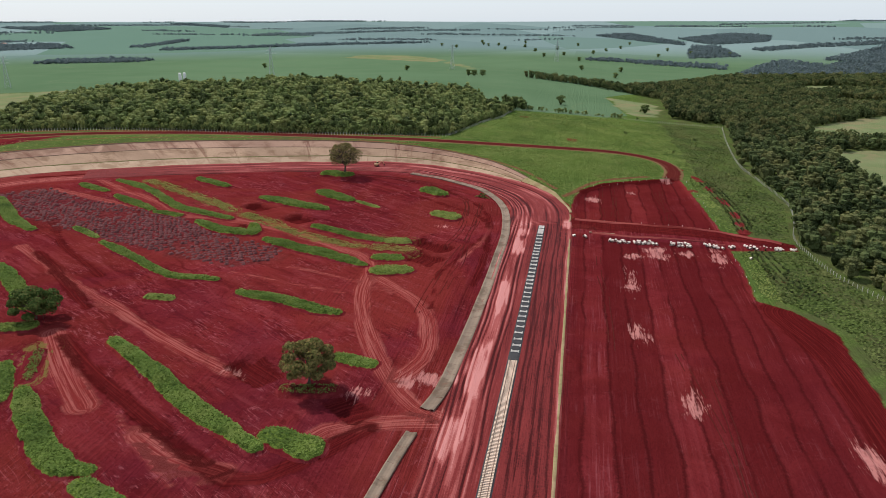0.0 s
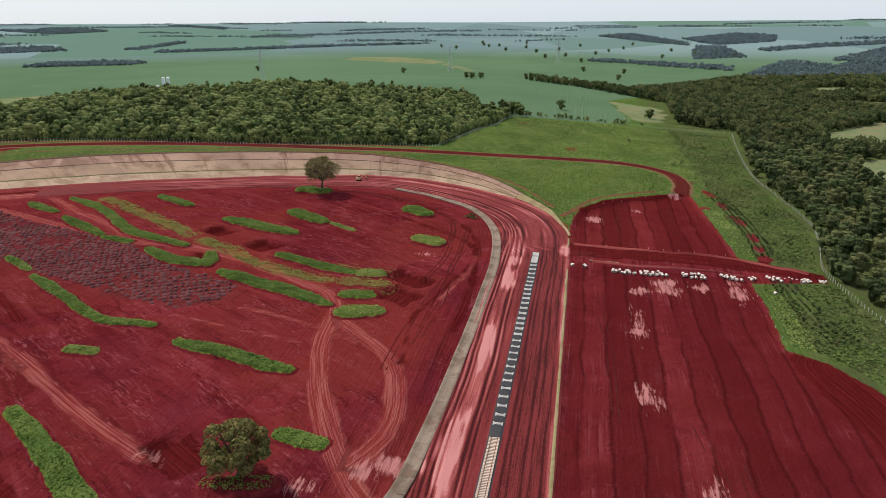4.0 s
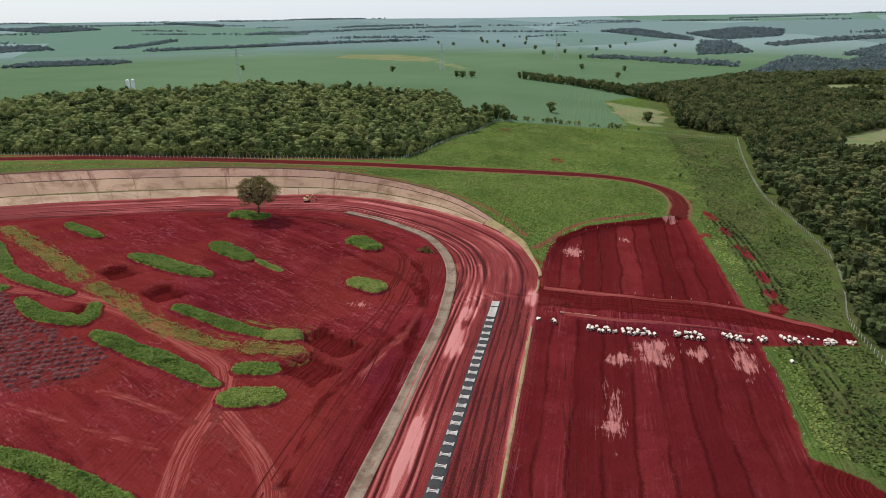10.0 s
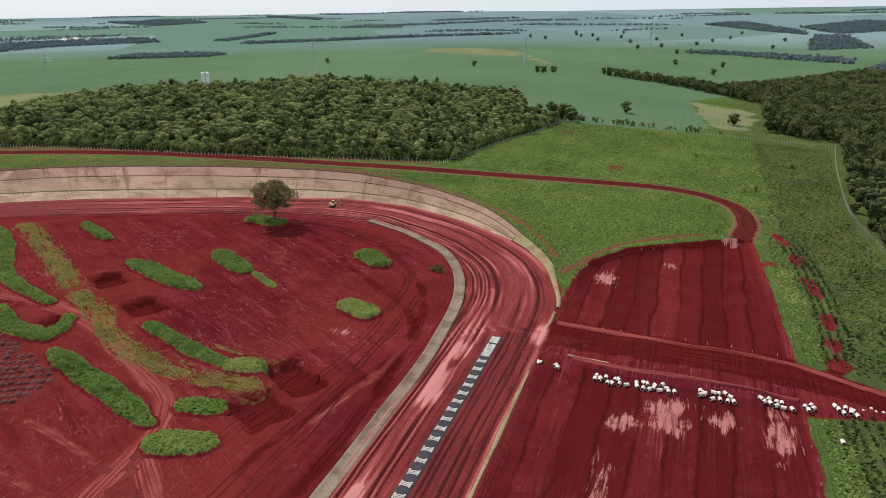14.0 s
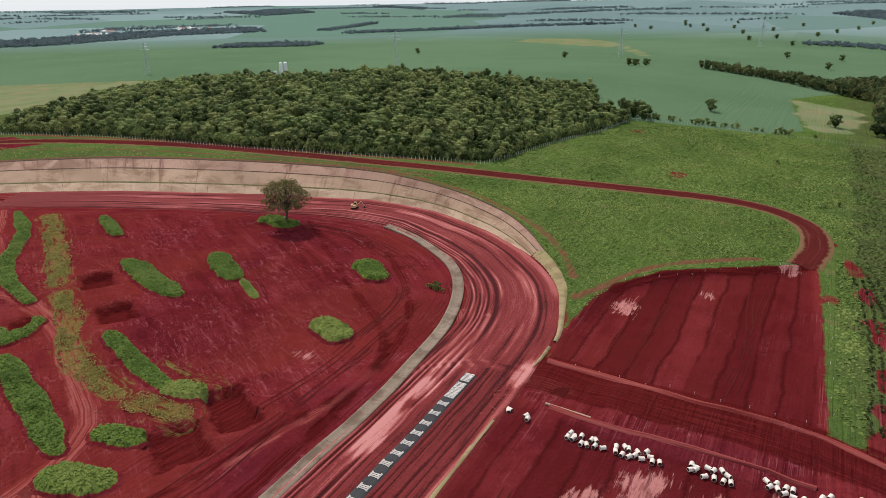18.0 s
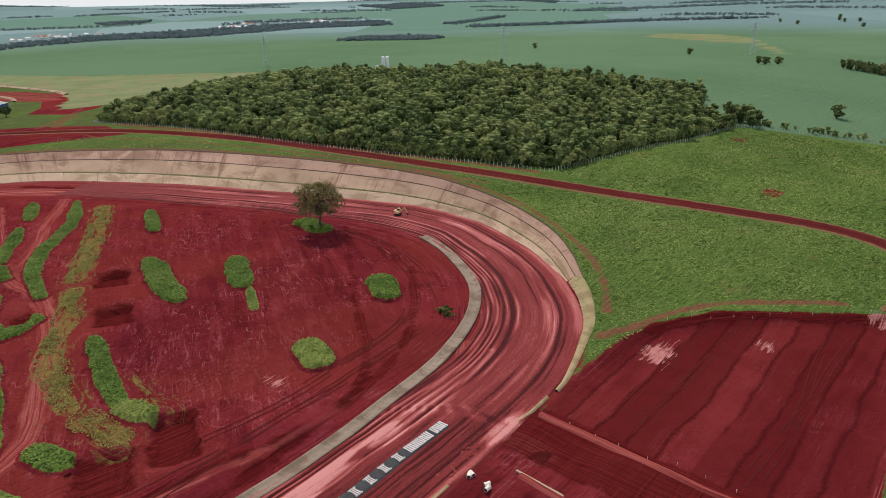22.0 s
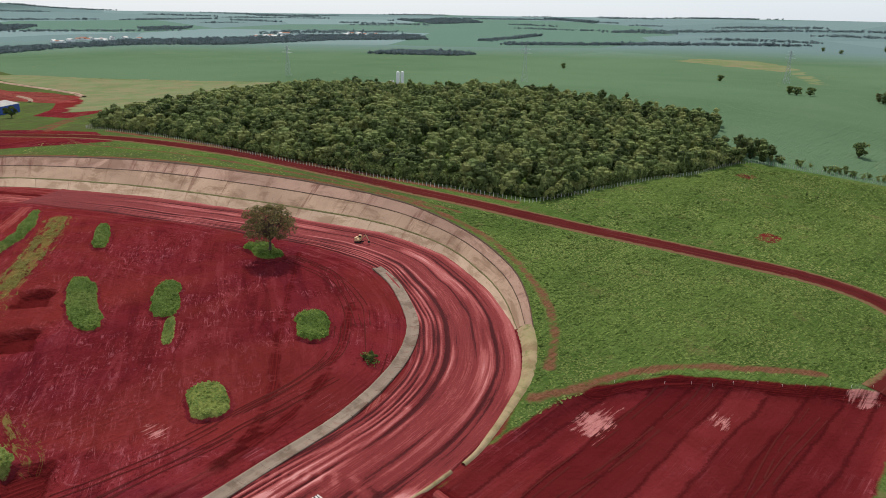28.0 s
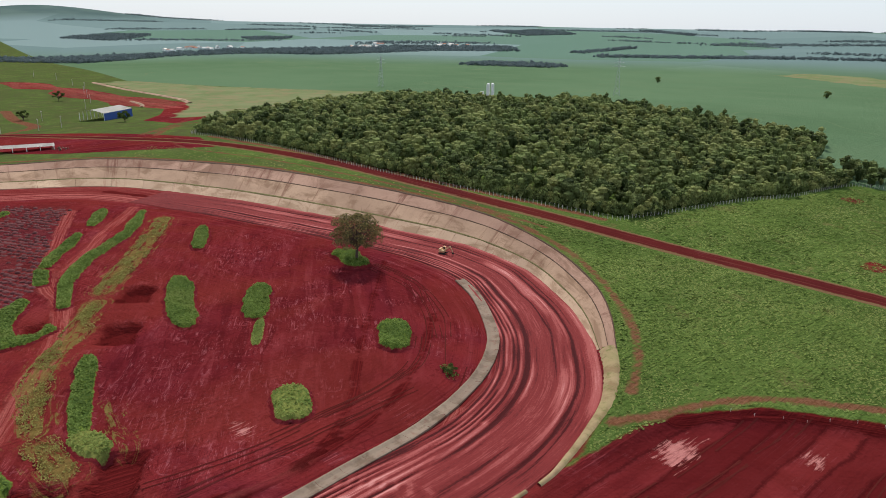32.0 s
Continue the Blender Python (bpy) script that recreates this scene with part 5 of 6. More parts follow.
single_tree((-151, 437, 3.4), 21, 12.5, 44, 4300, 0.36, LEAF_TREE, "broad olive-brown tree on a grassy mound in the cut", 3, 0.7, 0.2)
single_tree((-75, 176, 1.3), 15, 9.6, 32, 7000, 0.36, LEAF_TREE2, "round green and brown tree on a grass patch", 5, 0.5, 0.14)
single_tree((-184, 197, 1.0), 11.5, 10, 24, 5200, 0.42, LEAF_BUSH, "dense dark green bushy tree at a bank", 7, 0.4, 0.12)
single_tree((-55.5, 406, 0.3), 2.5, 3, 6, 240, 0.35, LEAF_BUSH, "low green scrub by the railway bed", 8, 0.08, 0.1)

# ---- the wood on the rise and the valley woods ----
FOREST_T = [tree_template(20 + k, 9.5 + 1.2 * (k % 4), 4.6 + 0.7 * (k % 3), 7, 95, 0.46, 0.2, True) for k in range(8)]
MID_T = [tree_template(40 + k, 11, 5.2, 5, 70, 1.25, 0.15) for k in range(5)]
FAR_T = [tree_template(50 + k, 9, 8.0, 4, 9, 2.6, 0.1) for k in range(5)]
WOOD = [(-491, 511), (-457, 499), (-375, 516), (-262, 528), (-182, 544), (-110, 566), (-100, 600), (-90, 650), (-79, 690), (-70, 745), (-100, 785), (-116, 830), (-145, 890), (-215, 965),
        (-314, 1003), (-420, 985), (-500, 900), (-580, 800), (-590, 700), (-545, 590)]
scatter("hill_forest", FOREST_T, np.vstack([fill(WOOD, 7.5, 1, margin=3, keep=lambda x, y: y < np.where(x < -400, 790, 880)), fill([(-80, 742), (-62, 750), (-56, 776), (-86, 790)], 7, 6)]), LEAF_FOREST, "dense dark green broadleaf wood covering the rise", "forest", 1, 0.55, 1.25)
edge_line = spline([(-480, 506), (-457, 499), (-375, 515), (-262, 527), (-182, 543), (-111, 564), (-101, 600), (-91, 650), (-80, 690), (-71, 744)], 2.6)
erng = np.random.default_rng(17)
edge_places = np.vstack([edge_line + erng.uniform(-1.0, 1.0, edge_line.shape) + off for off in (np.array([-1.0, 2.0]), np.array([-2.5, 5.0]))])
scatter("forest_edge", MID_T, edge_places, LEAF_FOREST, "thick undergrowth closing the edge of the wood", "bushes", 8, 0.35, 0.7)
VALLEY = [(150, 810), (120, 590), (126, 465), (106, 364), (118, 290), (132, 180), (420, 180), (430, 500), (470, 800), (640, 1100), (900, 1729), (281, 1540), (60, 1190), (14, 1215), (-102, 1278), (-110, 1255), (10, 1170), (105, 1060), (93, 840)]
def not_clear(x, y):
    return np.maximum.reduce([in_poly(x, y, c) for c in CLEAR]) < 0
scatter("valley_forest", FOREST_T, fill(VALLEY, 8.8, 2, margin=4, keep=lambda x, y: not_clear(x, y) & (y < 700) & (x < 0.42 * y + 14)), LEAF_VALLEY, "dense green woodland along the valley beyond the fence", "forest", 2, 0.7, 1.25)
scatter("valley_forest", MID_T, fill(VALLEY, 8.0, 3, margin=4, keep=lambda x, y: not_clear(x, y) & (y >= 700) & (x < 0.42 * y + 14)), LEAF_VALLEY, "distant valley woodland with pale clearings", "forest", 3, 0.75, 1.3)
BANDS = [([(-10, 1899), (105, 1930), (220, 1837), (317, 1762), (332, 1850), (171, 1990), (35, 2000)], 13), ([(281, 1522), (380, 1800), (492, 2019), (562, 1884), (773, 2106), (700, 1800), (610, 1648), (423, 1546)], 15),
         ([(25, 3196), (172, 3300), (326, 2796), (334, 2622), (191, 2877)], 22), ([(341, 2933), (588, 3178), (683, 2974), (616, 2713), (417, 2622)], 24), ([(520, 2343), (716, 2484), (946, 2599), (980, 2700), (700, 2570), (500, 2420)], 18),
         ([(280, 2100), (420, 2150), (430, 2500), (350, 2600), (300, 2300)], 20), ([(700, 1900), (1100, 2300), (1500, 2900), (1400, 3000), (900, 2500), (600, 2050)], 20),
         ([(-1323, 2107), (-947, 2365), (-605, 2583), (-560, 2660), (-980, 2450), (-1360, 2180)], 13), ([(-1300, 1525), (-1092, 1640), (-1100, 1720), (-1230, 1730), (-1330, 1640)], 12),
         ([(-1449, 2218), (-1489, 2596), (-1530, 2596), (-1500, 2218)], 18), ([(-2011, 632), (-1851, 773), (-1927, 1024), (-1899, 1210), (-1780, 1430), (-1753, 1817), (-1614, 2095), (-1760, 2200), (-1950, 1850), (-2050, 1300), (-2060, 1000), (-2150, 640)], 17),
         ([(-2881, 971), (-2658, 1100), (-2760, 1230), (-2880, 1319), (-3000, 1200)], 24), ([(-2530, 1556), (-2480, 1697), (-2560, 1760), (-2640, 1580)], 22), ([(-2621, 2920), (-2145, 2683), (-2076, 2956), (-2300, 3100)], 27), ([(-2155, 3547), (-1749, 3379), (-1780, 3480), (-2150, 3650)], 27)]
brng = np.random.default_rng(88)
HAZY = []
for k in range(60):   # strips of wood far out, lying across the view
    a, r = radians(brng.uniform(-72, 34)), brng.uniform(2700, 4800)
    x, y, ln, wd = r * math.sin(a), r * math.cos(a), brng.uniform(40, 300), brng.uniform(14, 70)
    tx, ty = math.cos(a) + brng.uniform(-0.4, 0.4), -math.sin(a) + brng.uniform(-0.4, 0.4)
    HAZY.append(([(x - tx * ln, y - ty * ln), (x + tx * ln, y + ty * ln), (x + tx * ln * 0.8 - ty * wd, y + ty * ln * 0.8 + tx * wd), (x - tx * ln * 0.6 - ty * wd * 1.6, y - ty * ln * 0.6 + tx * wd * 1.6)], 13))
far_places = np.vstack([fill(b, min(g, 13), 70 + k) for k, (b, g) in enumerate(BANDS)])
scatter("far_woods", FAR_T, far_places, LEAF_FAR_HAZED, "bands of distant dark woodland tinted with haze between crop fields", "woodland", 4, 0.7, 1.2)
hazy_places = np.vstack([fill(b, 17, 170 + k) for k, (b, g) in enumerate(HAZY)])
scatter("far_woods", FAR_T, hazy_places, LEAF_HAZY, "thin strips of woodland painted pale blue-green with haze towards the horizon", "woodland", 14, 0.6, 1.1)
hedge = fill([(-72, 764), (-30, 770), (23, 785), (60, 795), (60, 800), (20, 792), (-76, 772)], 5.5, 5)
hedge = hedge[np.random.default_rng(4).uniform(size=len(hedge)) < 0.75]
scatter("hedge_bushes", MID_T, hedge, LEAF_FOREST, "row of low dark bushes along the far fence", "bushes", 6, 0.25, 0.55)
FIELD_TREES = [(-26, 850), (71, 862), (-348, 1407), (-190, 1255), (-176, 1262), (-201, 1262), (-110, 1954), (-17, 1858), (-8, 1561), (75, 1601), (57, 1418), (-685, 1483), (-484, 2458), (-357, 2572), (-330, 2500), (-300, 2540), (-250, 2300),
               (-420, 2380), (-200, 2450), (-150, 2200), (-90, 2350), (20, 2200), (60, 2350), (-220, 2700), (-30, 2600), (110, 2500), (-380, 2700), (200, 2150), (300, 2250), (250, 2400), (-60, 2050), (400, 2200), (150, 2700)]
rng = np.random.default_rng(9)
proto = None
for x, y in FIELD_TREES:
    z = zat(x, y)
    m = pose(x, y, z - 0.3, 0, 0, rng.uniform(0, 360))
    if proto is None:
        proto = empty("field_tree", (x, y, z - 0.3), 0, "lone dark tree standing in a crop field", "tree", "trees in the fields")
        part("trunk", tube_bm(0.5, 0.3, (0, 0, 0), (0, 0, 5), 7), BARK, proto)
        v, f = tree_template(77, 12, 6.5, 9, 420, 0.8, 0.1)
        under(mesh_of("crown", v, f, LEAF_FOREST, tint=np.full(len(v), 0.3)), proto)
    else:
        copy_thing(proto, m)

# ---- shrubs on the meadow ----
shrub_rng = np.random.default_rng(53)
shrubs = np.array([(100, 690), (96, 660), (104, 600), (98, 560), (108, 540), (112, 500), (106, 470), (118, 480), (102, 430), (110, 420), (98, 400), (88, 560), (70, 600), (40, 690), (-20, 700), (104, 330), (100, 310)], float)
shrubs = np.repeat(shrubs, 2, 0) + shrub_rng.normal(size=(len(shrubs) * 2, 2)) * 3.5
scatter("meadow_shrubs", MID_T, shrubs, LEAF_FOREST, "low scattered shrubs in the rough meadow", "bushes", 9, 0.12, 0.3)

# rows of small bushes planted along the field's edge
rows_rng = np.random.default_rng(61)
row_line = spline([(85, 500), (88, 468), (89, 430), (88, 400), (87, 380)], 2.2)
low_line = spline([(86, 344), (87, 332), (88, 318), (90, 302), (94, 290)], 2.2)
bush_rows = np.vstack([ln + np.array([dx, 0.6 * dx]) for ln in (row_line, low_line) for dx in (-4.2, -1.4, 1.4, 4.2)])
bush_rows = bush_rows + rows_rng.uniform(-0.35, 0.35, bush_rows.shape)
bush_rows = bush_rows[rows_rng.uniform(size=len(bush_rows)) < 0.85]
scatter("bush_rows", MID_T, bush_rows, LEAF_VALLEY, "rows of small planted bushes on bare red soil", "bushes", 19, 0.10, 0.17)

# ---- meadow grass ----
MEADOW = [(-97, 506), (-60, 487), (-35, 462), (-14, 432), (-4, 405), (3, 445), (15, 466), (38, 486), (60, 505), (55, 560), (30, 570), (-15, 558), (-76, 539), (-140, 526), (-150, 518)]
MEADOW2 = [(-106, 562), (-70, 556), (-15, 574), (20, 585), (60, 578), (74, 540), (75, 380), (106, 364), (125, 455), (119, 560), (140, 785), (23, 776), (-64, 742), (-85, 650)]
MEADOW3 = [(76, 342), (108, 350), (112, 320), (126, 280), (112, 200), (98, 205), (98, 256), (86, 277), (75, 284)]
def tuft_field(poly, gap, seed, size, tall, mat, label, keep_x=(-1e4, 1e4)):
    rng = np.random.default_rng(seed)
    p = fill(poly, gap, seed, 0.6, 0.5)
    x, y = p[:, 0], p[:, 1]
    bare = np.minimum.reduce([np.abs(to_line(x, y, spline(pts, 8.0))[0]) - wide / 2 for pts, wide in WORN[:5]])
    keep = (bare > 0.4) & (rng.uniform(size=len(x)) < 0.35 + 0.8 * vnoise(x, y, 9, 21))
    wave = x + 6 * (vnoise(x, y, 18, 23) - 0.5)
    keep &= (wave > keep_x[0]) & (wave < keep_x[1])
    x, y = x[keep], y[keep]
    v, f = grass_tufts(rng, x, y, land(x, y), size, tall)
    tint = np.repeat(np.clip(0.8 * vnoise(x, y, 16, 22) + 0.3 * rng.uniform(size=len(x)), 0, 1), 4)
    return tagged(mesh_of("meadow_grass", v, f, mat, tint=tint), label, "grass", kind="stuff")
tuft_field([(-400, 422), (-322, 475), (-245, 500), (-195, 513), (-150, 518), (-140, 526), (-216, 517), (-304, 505), (-395, 478), (-430, 450)], 2.3, 34, 0.45, 0.3, GRASS_DRY, "rough grass strip between the slope and the road")
tuft_field(MEADOW, 0.72, 31, 0.40, 0.33, GRASS_MEADOW, "thick green meadow grass above the concrete slope")
tuft_field(MEADOW2, 1.05, 32, 0.5, 0.38, GRASS_MEADOW, "green meadow grass inside the boundary fence", (-1e4, 82))
tuft_field(MEADOW2, 1.0, 35, 0.5, 0.6, GRASS_ROUGH, "dark rough grass along the boundary fence", (82, 1e4))
tuft_field(MEADOW3, 0.8, 33, 0.42, 0.45, GRASS_MEADOW, "bright green grass beside the bare red field", (-1e4, 83))
tuft_field(MEADOW3, 0.8, 36, 0.45, 0.6, GRASS_ROUGH, "dark rough grass below the trench", (83, 1e4))


# ---- rows of dark mulch heaps ----
def mulch():
    rng = np.random.default_rng(71)
    a = radians(MULCH_ROWS - 90)
    p = np.array(PLOUGH, float)
    mid = p.mean(0)
    U, W = np.meshgrid(np.arange(-130, 130, 2.2), np.arange(-130, 130, 3.4))
    U = U + rng.uniform(-0.6, 0.6, U.shape)
    W = W + rng.uniform(-0.35, 0.35, U.shape)
    x, y = (mid[0] + U * math.cos(a) - W * math.sin(a)).ravel(), (mid[1] + U * math.sin(a) + W * math.cos(a)).ravel()
    ok = (in_poly(x, y, PLOUGH) > 2) & (rng.uniform(size=x.size) < 0.35 + 0.8 * vnoise(x, y, 20, 3))
    x, y = x[ok], y[ok]
    z = land(x, y) - 0.1
    n = len(x)
    r, h = rng.uniform(0.9, 1.5, n), rng.uniform(0.45, 1.0, n)
    ring = 2 * math.pi * np.arange(7) / 7
    V = []
    for f, q in ((1.0, 0.0), (0.75, 0.6), (0.32, 0.95)):
        k = rng.uniform(0.8, 1.2, (n, 7)) * f * r[:, None]
        V.append(np.stack([x[:, None] + np.cos(ring) * k, y[:, None] + np.sin(ring) * k, np.repeat((z + h * q)[:, None], 7, 1) + rng.uniform(-0.06, 0.06, (n, 7))], 2))
    v = np.concatenate(V, 1)
    i = np.arange(7)
    j = (i + 1) % 7
    one = np.vstack([np.stack([i, j, j + 7, i + 7], 1), np.stack([i + 7, j + 7, j + 14, i + 14], 1), np.array([[14, 15, 16, 17], [14, 17, 18, 20], [18, 19, 20, 14]])])
    f = (one[None] + 21 * np.arange(n)[:, None, None]).reshape(-1, 4)
    return tagged(mesh_of("mulch_heaps", v.reshape(-1, 3), f, MULCH, True), "rows of low dark brown mulch heaps on red earth", "mulch", kind="stuff")


mulch()


# ---- the railway under construction ----
TX = -17.5
ribbon("ballast_bed", [(TX, 357), (TX, 300), (TX, 240), (TX, 180), (TX, 100)], 4.8, BALLAST, 0.50, 6, 0.1, "dark crushed-stone ballast bed", "ballast")
def sleeper_bm(length=2.8, wide=0.34, high=0.22):
    bm = box_bm(length, wide, high)
    for v in bm.verts:
        if v.co.z > high / 2:
            v.co.y *= 0.8
    bmesh.ops.bisect_plane(bm, geom=bm.verts[:] + bm.edges[:] + bm.faces[:], plane_co=(0.35, 0, 0), plane_no=(1, 0, 0))
    bmesh.ops.bisect_plane(bm, geom=bm.verts[:] + bm.edges[:] + bm.faces[:], plane_co=(-0.35, 0, 0), plane_no=(1, 0, 0))
    for v in bm.verts:
        if abs(v.co.x) < 0.5:
            v.co.z *= 0.82
    return bm


def bed_z(y):
    return zat(TX, y) + 0.57


track = tagged(new("railway_track"), "laid railway track with tan sleepers and two steel rails", "railway track", kind="structure")
sl = part("sleeper", sleeper_bm(), WOODY, track)
ys = np.arange(118, 206.5, 0.62)
zs = land(np.full(len(ys), TX), ys) + 0.57
for k, (y, z) in enumerate(zip(ys, zs)):
    o = sl if k == 0 else sl.copy()
    if k:
        scene.collection.objects.link(o)
    o.matrix_basis = pose(TX, float(y), float(z), 0, 0, random.uniform(-1, 1))
for side in (-0.8, 0.8):
    pieces = []
    yy = np.linspace(117.5, 206.8, 16)
    zz = land(np.full(16, TX), yy) + 0.77
    for a in range(15):
        for w, h0, h1 in ((0.14, 0.0, 0.03), (0.04, 0.03, 0.13), (0.09, 0.13, 0.18)):
            b = box_bm(w, 1, h1 - h0)
            for v in b.verts:
                end = v.co.y > 0
                v.co = Vector((TX + side + v.co.x, yy[a + end], zz[a + end] + h0 + v.co.z))
            pieces.append(b)
    part("rail", join_bm(*pieces), STEEL, track, "brown steel rail")

# sleepers set out in bundles on the ballast
def sleeper_bundle(y, bars, ends, label):
    e = empty("sleeper_bundle", (TX, y, bed_z(y)), 0, label, "sleepers", "sleeper bundles on the ballast")
    first = part("sleeper", sleeper_bm(2.0, 0.24, 0.22), SLEEPER, e)
    for k in range(bars):
        o = first if k == 0 else first.copy()
        if k:
            scene.collection.objects.link(o)
        o.matrix_basis = pose(0, (k - (bars - 1) / 2) * 0.55, 0, 0, 0, random.uniform(-3, 3))
    first = part("sleeper_end", box_bm(0.38, 0.22, 0.26, bevel=0.03), SLEEPER, e)
    for k in range(2 * ends):
        o = first if k == 0 else first.copy()
        if k:
            scene.collection.objects.link(o)
        o.matrix_basis = pose((-1.2, 1.2)[k % 2], (k // 2 - (ends - 1) / 2) * 0.44, 0, 0, 0, 0)
    return e


small_bundle = sleeper_bundle(213, 2, 4, "small bundle of white concrete sleepers on dark ballast")
large_bundle = sleeper_bundle(213 + 4.7 * 12, 3, 5, "large bundle of white concrete sleepers on dark ballast")
for k in range(1, 28):
    if k != 12:
        y = 213 + 4.7 * k
        copy_thing(small_bundle if k < 12 else large_bundle, pose(TX + random.uniform(-0.12, 0.12), y, bed_z(y), 0, 0, random.uniform(-2, 2)))
ladder = empty("sleeper_row", (TX, 350, bed_z(350)), 0, "row of white concrete sleepers at the railhead", "sleepers")
sl2 = part("sleeper", sleeper_bm(), SLEEPER, ladder)
for k in range(20):
    o = sl2 if k == 0 else sl2.copy()
    if k:
        scene.collection.objects.link(o)
    y = -6.6 + 0.66 * k + (0.9 if k > 12 else 0)
    o.matrix_basis = pose(random.uniform(-0.1, 0.1), y, zat(TX, 350 + y) + 0.57 - bed_z(350), 0, 0, random.uniform(-4, 4))


# ---- concrete pipes ----
def pipe_bm(r=0.54, wall=0.075, length=1.45, sides=16):
    """A pipe lying along y with a bell end: outer shell with rims, and the bore."""
    def lathe(prof, out):
        bm = bmesh.new()
        rings = [[bm.verts.new((q * math.cos(2 * math.pi * k / sides), y, r + 0.05 + q * math.sin(2 * math.pi * k / sides))) for k in range(sides)] for q, y in prof]
        for a in range(len(prof) - 1):
            for k in range(sides):
                q = (rings[a][k], rings[a + 1][k], rings[a + 1][(k + 1) % sides], rings[a][(k + 1) % sides])
                bm.faces.new(q if out else q[::-1])
        return bm
    h = length / 2
    shell = lathe([(r - wall, -h), (r, -h), (r, h * 0.64), (r + 0.06, h * 0.72), (r + 0.06, h), (r - wall, h)], True)
    return shell, lathe([(r - wall, -h), (r - wall, 0), (r - wall, h)], False)


shell_bm, bore_bm = pipe_bm()
pipe = part("concrete_pipe", shell_bm, PIPE)
tagged(pipe, "short pale concrete drain pipe lying on red earth", "pipe", "concrete pipes beside the trench")
part("bore", bore_bm, BORE, pipe, "inside of the pipe, coloured dark for its shade")
CLUSTERS = [(0.3, 345.5, 2), (5.6, 344.2, 2), (21, 342, 11), (33.5, 342.5, 13), (50.5, 343.5, 12), (66, 345, 9), (75, 345.5, 4), (84, 347, 7), (97, 349, 4), (81, 332, 1)]
first = True
prng = np.random.default_rng(12)
for cx, cy, count in CLUSTERS:
    wide = max(1, count / 2.2) * 1.75
    for k in range(count):
        x = cx - wide / 2 + 1.75 * (k // 2) + prng.uniform(-0.5, 0.5)
        y = cy + (0.95 if k % 2 else -0.85) + prng.uniform(-0.7, 0.7)
        turn = prng.normal() * 30 + (90 if prng.uniform() < 0.12 else 0)
        m = pose(x, y, zat(x, y) - 0.02, 0, 0, turn)
        if first:
            pipe.matrix_basis, first = m, False
        else:
            copy_thing(pipe, m)
ribbon("trench_berm", [(-1, 376), (20, 375), (45, 373), (74, 371), (100, 358)], 2.2, PATH, 0.35, 4, 0.5, "low ridge of pale dug earth along the trench", "earth ridge", wobble=0.9)
ribbon("trench_berm", [(8, 352.5), (20, 351), (45, 351), (72, 350)], 1.6, PATH, 0.3, 4, 0.4, "low ridge of pale dug earth behind the pipes", "earth ridge", wobble=0.9)


# ---- fences ----
def fence(points, gap, label, high=2.2):
    c = spline(points, gap)
    z = land(c[:, 0], c[:, 1])
    thing = tagged(new("fence"), label, "fence", kind="structure")
    p = part("post", join_bm(box_bm(0.22, 0.22, high, taper=0.8)), POST, thing)
    for k in range(len(c)):
        o = p if k == 0 else p.copy()
        if k:
            scene.collection.objects.link(o)
        o.matrix_basis = pose(float(c[k, 0]), float(c[k, 1]), float(z[k]) - 0.1, random.uniform(-3, 3), random.uniform(-3, 3), 0)
    for h in (0.6, 1.2, 1.8):
        top = np.concatenate([c, (z + h)[:, None]], 1)
        v = np.concatenate([top, top + np.array([0, 0, 0.03]), top + np.array([0.02, 0.02, 0.015])])
        n = len(c)
        f = [(a + q * n, a + 1 + q * n, a + 1 + ((q + 1) % 3) * n, a + ((q + 1) % 3) * n) for a in range(n - 1) for q in range(3)]
        under(mesh_of("wire", v, f, WIRE), thing)


fence([(-495, 516), (-472, 500), (-457, 494), (-375, 511), (-262, 523), (-182, 539), (-107, 559)], 2.4, "pale post and wire fence along the wood")
fence([(-107, 559), (-98, 597), (-88, 648), (-77, 685), (-67, 746), (-30, 767), (23, 781), (146, 797)], 2.4, "pale post and wire fence along the meadow")
fence([(146, 797), (132, 690), (122, 580), (125, 520), (127, 456), (116, 400), (108, 364), (112, 318), (123, 290), (134, 255)], 2.6, "pale post and wire fence beside the valley wood")


# ---- excavator by the slope ----
def excavator(x, y, turn):
    e = empty("excavator", (x, y, zat(x, y)), turn, "small cream excavator standing on the muddy bed", "excavator")
    for side in (-1.1, 1.1):
        tr = part("crawler_track", box_bm(0.6, 3.6, 0.85, (side, 0, 0), 0.2), RUBBER, e, "black crawler track")
    part("body", join_bm(box_bm(2.6, 2.6, 1.1, (0, -0.4, 1.0), 0.15), box_bm(2.4, 1.0, 0.6, (0, -1.3, 2.0), 0.12)), MACHINE, e)
    cab = part("cab", box_bm(1.1, 1.5, 1.5, (-0.7, 0.3, 2.1), 0.1, 0.9), MACHINE, e)
    part("window", box_bm(1.14, 1.2, 0.8, (-0.7, 0.35, 2.5), 0.05, 0.92), GLASS, cab, "dark cab window")
    part("boom", tube_bm(0.32, 0.25, (0.3, 0.8, 1.8), (0.3, 3.6, 4.3), 6), MACHINE, e)
    part("arm", tube_bm(0.24, 0.18, (0.3, 3.6, 4.3), (0.3, 5.2, 1.8), 6), MACHINE, e)
    part("bucket", box_bm(1.1, 0.9, 0.8, (0.3, 5.2, 0.9), 0.15, 0.7), RUBBER, e, "dark steel bucket")


excavator(-141, 477, -70)


